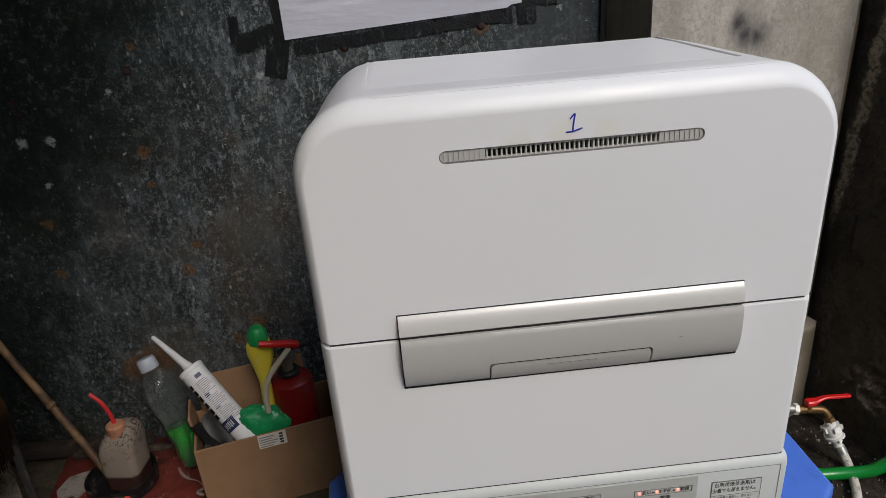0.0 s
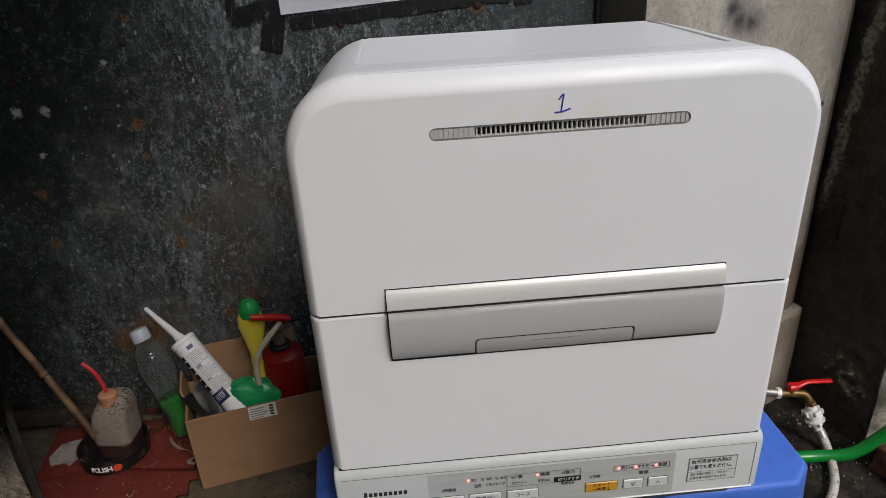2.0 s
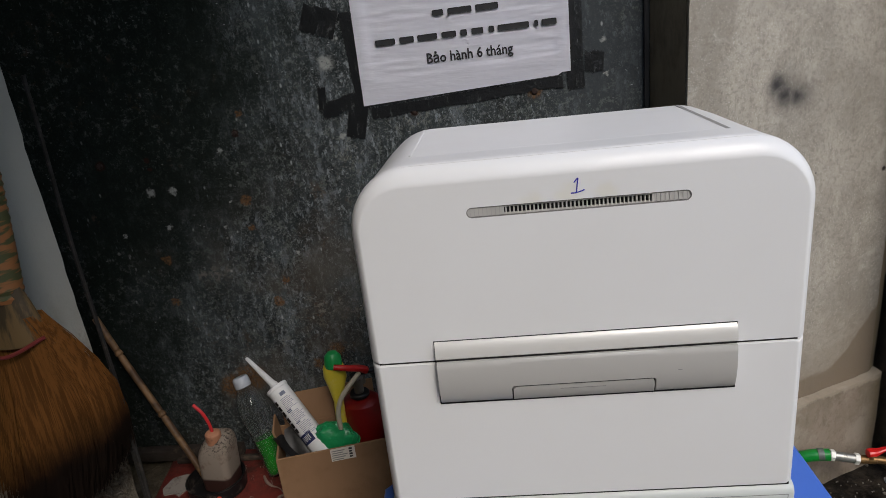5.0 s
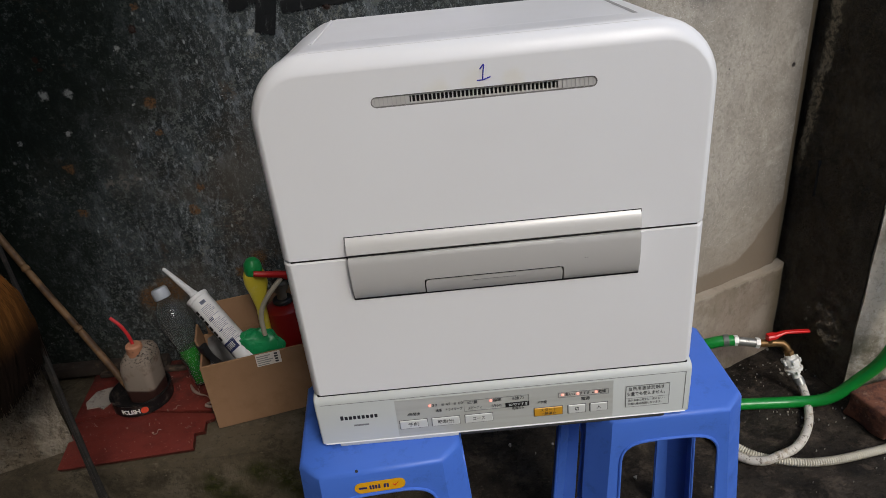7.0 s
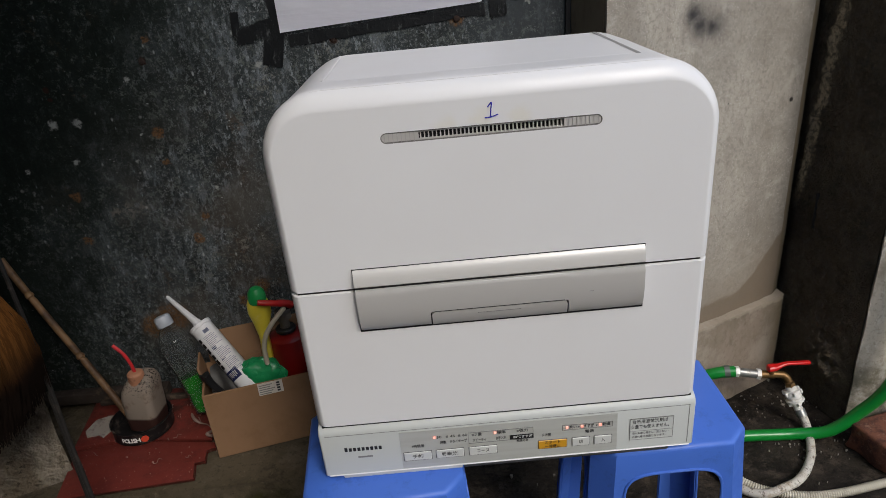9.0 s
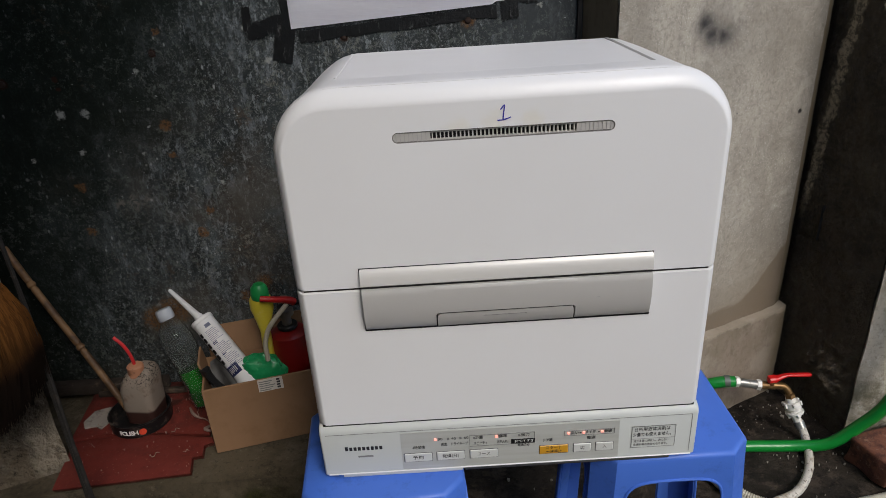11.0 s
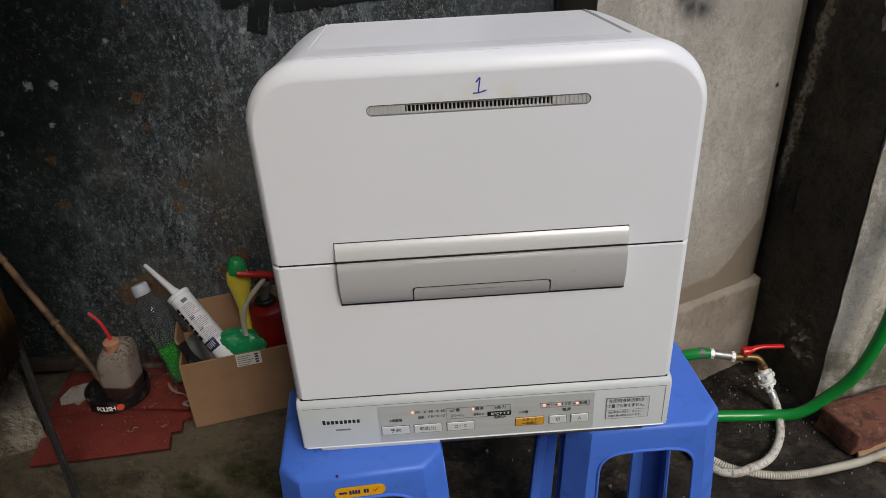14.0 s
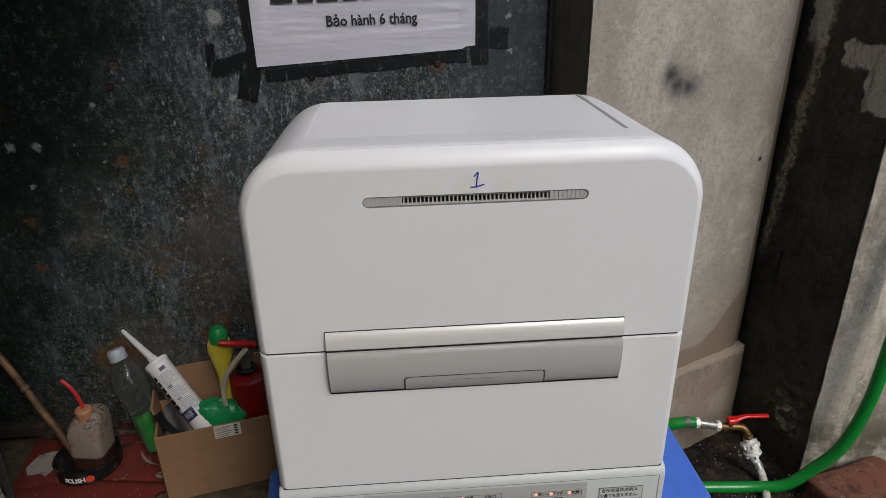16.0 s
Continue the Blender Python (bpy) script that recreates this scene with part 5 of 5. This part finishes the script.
# yellow bottle with a green cap behind
yb = thing("yellow_bottle", "yellow cleaner bottle with a green cap, standing in the cardboard box", "bottle", m=pose(-0.405, 0.386, 0.2135, 0, 2, 0))
YEL = plain("yellow_plastic", C(208, 190, 62), 0.35, dirt=C(214, 204, 150), dscale=24)
bm = make_bm()
loft(bm, [[(rx * math.cos(2 * math.pi * k / 28), ry * math.sin(2 * math.pi * k / 28), z) for k in range(28)] for rx, ry, z in ((0.010, 0.010, 0), (0.011, 0.011, 0.01), (0.010, 0.010, 0.15), (0.009, 0.009, 0.205), (0.0145, 0.012, 0.232), (0.021, 0.014, 0.255), (0.0205, 0.014, 0.272), (0.0175, 0.013, 0.28))])
part("bottle_body", bm, YEL, yb)
part("cap", lathe(make_bm(), [(0.0155, 0.277), (0.0162, 0.284), (0.0145, 0.297), (0.009, 0.304), (0.001, 0.306)], 28), plain("green_cap", C(20, 130, 66), 0.4), yb, "green screw cap")

# fire extinguisher
fe = thing("fire_extinguisher", "red fire extinguisher with a red lever, standing in the box", "fire extinguisher", (-0.364, 0.412, 0.2135))
RED = plain("red_enamel", C(118, 16, 14), 0.35, coat=0.3, dirt=C(70, 16, 15))
part("cylinder", lathe(make_bm(), [(0.033, 0), (0.036, 0.006), (0.036, 0.178), (0.034, 0.187), (0.028, 0.192), (0.013, 0.195)], 36), RED, fe)
part("valve", lathe(make_bm(), [(0.013, 0.193), (0.011, 0.2), (0.009, 0.202), (0.009, 0.222), (0.015, 0.224), (0.015, 0.236), (0.009, 0.24), (0.009, 0.26), (0.005, 0.262)], 20), plain("valve_metal", C(120, 112, 102), 0.45, 0.6, dirt=C(40, 34, 30), dscale=60), fe)
part("neck_ring", lathe(make_bm(), [(0.0165, 0.196), (0.0185, 0.198), (0.0185, 0.203), (0.0165, 0.205)], 24), DARK, fe)
part("lever", sweep(make_bm(), smooth_path([(0.024, -0.022, 0.262), (0.018, -0.03, 0.270), (0.0, -0.042, 0.279), (-0.025, -0.05, 0.287)], 5), lambda t, r: 0.0075 - 0.0025 * t, 10), plain("red_lever", C(176, 26, 24), 0.4), fe, "red squeeze lever")
part("handle", sweep(make_bm(), smooth_path([(0.04, 0, 0.25), (0.01, -0.02, 0.256), (-0.004, -0.03, 0.254)], 5), 0.005, 10), DARK, fe)
part("hose", sweep(make_bm(), smooth_path([(0.014, -0.03, 0.262), (0.006, -0.04, 0.256), (-0.008, -0.048, 0.242), (-0.022, -0.05, 0.222), (-0.031, -0.05, 0.195), (-0.032, -0.05, 0.16)], 6), 0.0044, 10), plain("pale_hose", C(178, 170, 150), 0.6), fe, "pale rubber hose")

# bamboo stick, dark rod
m = Mat("bamboo", C(126, 95, 62), 0.6)
m.mix(m.ramp(m.noise(12, 5, 0.6), 0.44, 0.6), C(78, 56, 36))
BAMBOO = m.done()
P0, P1 = Vector((-0.703, 0.417, 0.228)), Vector((-0.902, 0.517, 0.560))
bm = make_bm()
nodes_ = (0.0, 0.165, 0.315, 0.43)
def br(t, run):
    d = min(abs(run - q) for q in nodes_)
    return 0.0066 + (0.0013 if d < 0.004 else 0) - (0.0012 if 0.005 <= d < 0.009 else 0)
steps = 160
sweep(bm, [P0.lerp(P1, k / steps) + Vector((0, 0, 0.004 * math.sin(k / 26))) for k in range(steps + 1)], br, 14)
tagged(part("bamboo_stick", bm, BAMBOO), "weathered bamboo stick leaning against the gate", "stick")
bm = make_bm()
rings = []
for k in range(41):
    z = 1.04 * k / 40
    c = Vector((-0.583 - 0.222 * z + 0.002 * math.sin(z * 14), 0.054 + 0.3326 * z, z))
    w = 0.0038 - 0.0014 * z + (0.0008 if k % 9 == 4 else 0)
    rings.append([c + Vector((a * w, b * 0.0032, 0)) for a, b in ((-1, -0.4), (-0.5, -1), (0.6, -1), (1, -0.2), (0.8, 0.9), (-0.7, 1))])
loft(bm, rings)
tagged(part("lath", bm, plain("dark_lath", C(27, 24, 21), 0.85, dirt=C(58, 51, 44), dscale=60)), "thin dark split lath leaning on the corner of the plastered wall", "lath")

bm = make_bm()
rings = []
for k in range(25):
    z = 0.46 * k / 24
    c = Vector((-0.601 - 0.198 * z, 0.062 + 0.325 * z, z))
    w = 0.0042 - 0.002 * z
    rings.append([c + Vector((a * w, b * 0.003, 0)) for a, b in ((-1, -0.4), (-0.5, -1), (0.6, -1), (1, -0.2), (0.8, 0.9), (-0.7, 1))])
loft(bm, rings)
tagged(part("lath", bm, bpy.data.materials["dark_lath"]), "shorter dark lath leaning beside the long one", "lath")

# broom
broom = thing("grass_broom", "orange-brown grass broom with a wrapped handle, leaning on the plastered wall", "broom", (0, 0, 0))
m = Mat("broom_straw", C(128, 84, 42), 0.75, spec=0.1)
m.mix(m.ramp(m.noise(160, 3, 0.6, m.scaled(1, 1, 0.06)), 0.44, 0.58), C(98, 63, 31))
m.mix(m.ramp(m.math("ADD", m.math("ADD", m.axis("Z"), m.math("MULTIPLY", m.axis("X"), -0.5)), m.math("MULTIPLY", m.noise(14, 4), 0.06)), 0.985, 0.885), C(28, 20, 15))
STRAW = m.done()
rnd = random.Random(4)
bm = make_bm()
top_ = Vector((-0.765, 0.15, 0.735))
for k in range(4600):
    u = max(-1, min(1, rnd.gauss(0, 0.55)))
    w = rnd.uniform(-1, 1)
    a = top_ + Vector((0.036 * u, 0.014 * w, rnd.uniform(-0.01, 0.01)))
    length = rnd.uniform(0.80, 0.98) * (1 - 0.22 * u * u)
    path_ = []
    for q in range(6):
        t = q / 5
        spread = 0.036 + (0.070 if u > 0 else 0.075) * math.sin(t * 1.75) + rnd.uniform(-0.003, 0.003)
        path_.append(top_ + Vector((spread * u + 0.024 * t - 0.05 * t * t, (0.014 + 0.03 * t) * w + 0.02 * t, -0.35 * length * t)))
    d, e = Vector((0.00045, 0, 0)), Vector((0, 0.00045, 0))
    loft(bm, [[p + d, p + e, p - d - e * 0.3] for p in path_])
loft(bm, [[top_ + Vector((a * w + 0.024 * t - 0.05 * t * t, b * 0.008 + 0.02 * t, -0.33 * t)) for a, b in ((-1, 0), (-0.6, -1), (0.6, -1), (1, 0), (0.6, 1), (-0.6, 1))] for t, w in ((0.0, 0.025), (0.25, 0.045), (0.5, 0.062), (0.75, 0.066), (0.92, 0.04))])
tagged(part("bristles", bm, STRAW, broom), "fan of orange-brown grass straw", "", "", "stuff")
bm = sweep(make_bm(), [top_ + Vector((0.0, 0, 0.02)).lerp(Vector((0.0, 0.075, 0.36)), k / 60) for k in range(61)], lambda t, r: 0.026 - 0.008 * t + 0.0022 * abs(math.sin(r * 260)), 16)
m = Mat("woven_wrap", C(64, 66, 34), 0.7)
m.mix(m.ramp(m.noise(120, 2, 0.5, m.scaled(0.2, 0.2, 1)), 0.45, 0.55), C(132, 84, 44))
part("handle", bm, m.done(), broom, "handle wrapped in green and brown cord")
bm = make_bm()
loft(bm, [[(top_.x + rx * math.cos(2 * math.pi * k / 24), top_.y + rx * 0.5 * math.sin(2 * math.pi * k / 24), z) for k in range(24)] for rx, z in ((0.028, 0.775), (0.036, 0.755), (0.046, 0.715), (0.050, 0.695), (0.044, 0.694))])
m = Mat("straw_sheath", C(104, 82, 50), 0.7)
m.mix(m.ramp(m.noise(60, 4, 0.6, m.scaled(1, 1, 0.15)), 0.45, 0.6), C(62, 50, 30))
part("sheath", bm, m.done(), broom)
bm = sweep(make_bm(), smooth_path([(top_.x - 0.052, top_.y - 0.015, 0.69), (top_.x, top_.y - 0.03, 0.686), (top_.x + 0.054, top_.y - 0.015, 0.706)], 8), 0.0028, 8)
part("binding", bm, plain("red_cord", C(120, 44, 40), 0.7), broom, "red binding cord")

# ---- tap and hoses ----
GREEN = plain("green_hose", C(8, 128, 48), 0.32, coat=0.2)
m = Mat("white_hose", C(200, 194, 182), 0.5)
m.mix(m.ramp(m.noise(28, 7, 0.75), 0.5, 0.62, 0, 0.7), C(150, 132, 108))
m.mix(m.ramp(m.noise(110, 6, 0.8), 0.54, 0.62, 0, 0.85), C(84, 70, 54))
WHOSE = m.done()
BRASS = plain("brass", C(122, 93, 58), 0.42, 0.6, dirt=C(92, 70, 46), dscale=70)
STEEL = plain("steel_clip", C(158, 157, 152), 0.45, 0.7, dirt=C(100, 94, 86), dscale=90)
WPLAS = plain("white_fitting", C(224, 222, 214), 0.4, dirt=C(180, 172, 160))
TY = 0.52
tap = thing("ball_valve_tap", "brass ball valve tap with a red lever on the ground hose", "tap", (0, 0, 0))
part("hose_tail", sweep(make_bm(), [(0.545, TY + 0.01, 0.13), (0.605, TY, 0.122)], 0.0095, 20), STEEL, tap, "hose clip")
for x, y, z in ((0.553, TY + 0.0087, 0.129), (0.598, TY + 0.0012, 0.123)):
    part("nut", sweep(make_bm(), [(x, y, z), (x + 0.008, y - 0.0013, z - 0.001)], 0.0118, 6), WPLAS, tap, "white hexagonal nut")
part("hose_ferrule", sweep(make_bm(), [(0.531, TY + 0.0125, 0.1285), (0.542, TY + 0.0105, 0.1297)], 0.0131, 18), plain("worn_grey_band", C(104, 110, 104), 0.5, 0.3, dirt=C(60, 62, 58), dscale=90), tap, "grey crimped band on the hose end")
part("valve_body", sweep(make_bm(), [(0.606, TY, 0.1215), (0.622, TY, 0.12), (0.623, TY, 0.12), (0.624, TY, 0.12), (0.638, TY - 0.001, 0.119), (0.639, TY - 0.001, 0.119), (0.648, TY - 0.002, 0.118)], lambda t, r: 0.0088 if t < 0.3 or 0.4 < t < 0.8 else 0.0078, 16), BRASS, tap)
part("elbow", sweep(make_bm(), smooth_path([(0.646, TY - 0.002, 0.118), (0.655, TY - 0.003, 0.1172), (0.662, TY - 0.007, 0.112), (0.666, TY - 0.011, 0.104), (0.667, TY - 0.013, 0.101)], 6), lambda t, r: 0.0078 if t < 0.75 else 0.0078 + 0.011 * (t - 0.75), 14), BRASS, tap)
part("tail_nut", sweep(make_bm(), [(0.6665, TY - 0.0125, 0.102), (0.668, TY - 0.0142, 0.097), (0.669, TY - 0.0155, 0.093)], lambda t, r: 0.0112 if 0.2 < t < 0.8 else 0.0102, 6), BRASS, tap)
part("stem", lathe(make_bm(), [(0.006, 0), (0.006, 0.008), (0.0045, 0.009), (0.0045, 0.016)], 14), BRASS, tap).matrix_basis = pose(0.6275, TY - 0.003, 0.124)
bm = make_bm()
rings = []
for x, z, h_, w in ((0.6185, 0.1365, 0.0045, 0.0045), (0.620, 0.1375, 0.0065, 0.0085), (0.628, 0.1392, 0.0056, 0.0095), (0.634, 0.1385, 0.0062, 0.009), (0.640, 0.1395, 0.005, 0.007), (0.650, 0.1440, 0.0036, 0.0058), (0.657, 0.1460, 0.0030, 0.0052), (0.665, 0.1462, 0.0030, 0.005), (0.707, 0.1432, 0.0032, 0.005), (0.7115, 0.1428, 0.0028, 0.004)):
    y = TY - 0.003 + (x - 0.625) * 0.02
    rings.append([(x, y + w * a, z + h_ * b) for a, b in ((-1, -0.5), (-0.7, -1), (0.7, -1), (1, -0.5), (1, 0.5), (0.7, 1), (-0.7, 1), (-1, 0.5))])
loft(bm, rings)
part("lever", bm, plain("red_lever_b", C(206, 30, 30), 0.35), tap, "red lever handle")
part("hose_clip", sweep(make_bm(), [(0.686, 0.4865, 0.043), (0.6895, 0.477, 0.032)], 0.0106, 14), STEEL, tap, "steel hose clip")
cn = thing("hose_connector", "white plastic hose connector hanging from the tap", "connector", m=look((0.669, TY - 0.0155, 0.092), (0.6865, TY - 0.036, 0.035)) @ pose(0, 0, 0, 180, 0, 0))
part("collar", lathe(make_bm(), [(0.008, -0.004), (0.0105, -0.003), (0.011, 0.004), (0.0105, 0.006), (0.0165, 0.007), (0.0172, 0.010), (0.0165, 0.022), (0.0145, 0.024), (0.0135, 0.028), (0.019, 0.029), (0.019, 0.0325), (0.0125, 0.034), (0.0115, 0.042), (0.0088, 0.043), (0.0085, 0.058)], 24), WPLAS, cn)
for k in range(6):
    part("rib", box(make_bm(), 0.0155, 0.0205, -0.003, 0.003, 0.006, 0.016, 0.001, 1), WPLAS, cn).matrix_basis = pose(0, 0, 0, 0, 0, 60 * k + 18)
for k in range(4):
    part("clasp", box(make_bm(), 0.010, 0.0165, -0.0022, 0.0022, 0.032, 0.042, 0.0008, 1), WPLAS, cn).matrix_basis = pose(0, 0, 0, 0, 0, 90 * k + 40)
wh = sweep(make_bm(), smooth_path([(0.6855, 0.489, 0.046), (0.694, 0.462, 0.016), (0.668, 0.395, 0.011), (0.634, 0.347, 0.012), (0.597, 0.313, 0.017), (0.556, 0.290, 0.0265), (0.52, 0.287, 0.018), (0.485, 0.31, 0.012), (0.455, 0.37, 0.012), (0.44, 0.43, 0.012), (0.385, 0.46, 0.03)], 12), 0.0086, 14)
tagged(part("inlet_hose", wh, WHOSE), "dirty white inlet hose looping on the wet ground", "hose")
rb = sweep(make_bm(), smooth_path([(0.43, 0.44, 0.009), (0.47, 0.37, 0.009), (0.511, 0.317, 0.009), (0.556, 0.294, 0.009), (0.606, 0.281, 0.009), (0.663, 0.281, 0.009), (0.725, 0.29, 0.009), (0.79, 0.302, 0.0095), (0.86, 0.318, 0.0175), (0.93, 0.335, 0.0095), (1.1, 0.4, 0.009)], 90), lambda t, r: 0.0081 + 0.0009 * math.sin(r * 2 * math.pi / 0.0046), 12)
tagged(part("drain_hose", rb, plain("beige_drain_hose", C(196, 190, 172), 0.55, dirt=C(140, 130, 112))), "corrugated beige drain hose on the ground", "hose")
gh = sweep(make_bm(), smooth_path([(0.553, TY + 0.009, 0.129), (0.515, 0.535, 0.124), (0.47, 0.545, 0.10), (0.43, 0.535, 0.05), (0.42, 0.49, 0.016), (0.50, 0.46, 0.0125), (0.58, 0.452, 0.0125), (0.66, 0.444, 0.0145), (0.72, 0.426, 0.032), (0.768, 0.415, 0.085), (0.803, 0.40, 0.155), (0.828, 0.395, 0.27), (0.836, 0.395, 0.41), (0.85, 0.40, 0.56), (0.87, 0.40, 0.8)], 12), 0.0125, 16)
tagged(part("garden_hose", gh, GREEN), "bright green hose from the tap, curving up past the pillar", "hose")
# broken brick and board scrap
m = Mat("old_red_brick", C(112, 69, 51), 0.88)
m.mix(m.ramp(m.noise(25, 6, 0.7), 0.44, 0.6), C(74, 44, 34))
m.mix(m.ramp(m.noise(60, 5, 0.7), 0.57, 0.66, 0, 0.6), C(136, 104, 86))
m.bump(m.noise(50, 6, 0.75), 0.7, 0.004)
BRICK = m.done()
bm = box(make_bm(), -0.1, 0.1, -0.05, 0.05, 0, 0.06, 0.006, 3)
bmesh.ops.subdivide_edges(bm, edges=bm.edges[:], cuts=4, use_grid_fill=True)
for v in bm.verts:
    v.co += 0.007 * noise.noise_vector(v.co * 22) + 0.004 * noise.noise_vector(v.co * 70)
bk = part("broken_brick", bm, BRICK)
bk.matrix_basis = pose(0.862, 0.392, 0.004, 0, 0, 17)
tagged(bk, "broken old red brick on the wet ground by the pillar", "brick")
bm = box(make_bm(), -0.07, 0.07, -0.035, 0.035, 0, 0.012, 0.002)
sc = part("wood_scrap", bm, plain("pale_wood", C(176, 140, 104), 0.7, dirt=C(120, 92, 66), dscale=30))
sc.matrix_basis = pose(0.865, 0.325, 0.004, 0, 0, -18)
tagged(sc, "pale scrap of wood lying by the brick", "scrap")

# paint curls and twigs on the boards
rnd = random.Random(21)
for k, (x, y) in enumerate(((-0.60, 0.365), (-0.57, 0.41), (-0.615, 0.30), (-0.745, 0.335), (-0.64, 0.46), (-0.56, 0.305))):
    a, l_ = rnd.uniform(0, 3.1), rnd.uniform(0.008, 0.018)
    d = Vector((math.cos(a), math.sin(a), 0)) * l_ / 2
    c = Vector((x, y, LZ + 0.0022))
    bm = sweep(make_bm(), smooth_path([c - d, c - d * 0.3 + Vector((0.002, -0.003, 0.001)), c + d * 0.4 + Vector((-0.002, 0.002, 0.002)), c + d], 4), lambda t, r: 0.0007 - 0.0003 * t, 6)
    tagged(part("paint_curl", bm, bpy.data.materials["dried_sealant"]), "small curled flake of dried paint on the red board", "scrap", "paint curls on the boards")

# chips and litter
rnd = random.Random(12)
CHIP = plain("paint_chips", C(140, 134, 124), 0.7, dirt=C(90, 84, 76), dscale=30)
def chips(name, label, n, x0, x1, y0, y1, z, smin, smax, mat):
    bm = make_bm()
    for k in range(n):
        c = Vector((rnd.uniform(x0, x1), rnd.uniform(y0, y1), z))
        s_ = rnd.uniform(smin, smax) * (1 if rnd.random() < 0.85 else 2)
        a = rnd.uniform(0, 6.28)
        pts = []
        for q in range(5):
            t = a + q * 1.256 + rnd.uniform(-0.35, 0.35)
            r = s_ * rnd.uniform(0.5, 1.2)
            pts.append((c.x + r * math.cos(t), c.y + r * math.sin(t)))
        prism(bm, pts, c.z - 0.003, c.z + rnd.uniform(0.0005, 0.002))
    ob = part(name, bm, mat, smooth=False)
    return tagged(ob, label, "litter", "", "stuff")


chips("floor_litter", "pale paint chips scattered on the wet ground", 190, 0.0, 1.0, 0.0, 0.66, 0.003, 0.0003, 0.0023, CHIP)
chips("corner_litter", "pale paint chips gathered on the ground below the tap", 90, 0.58, 0.80, 0.38, 0.60, 0.003, 0.0003, 0.0022, CHIP)
chips("ledge_litter", "pale crumbs and flakes scattered on the red board", 80, -0.77, -0.50, 0.26, 0.5, LZ + 0.0008, 0.0003, 0.0013, plain("pale_crumbs", C(136, 104, 94), 0.8))
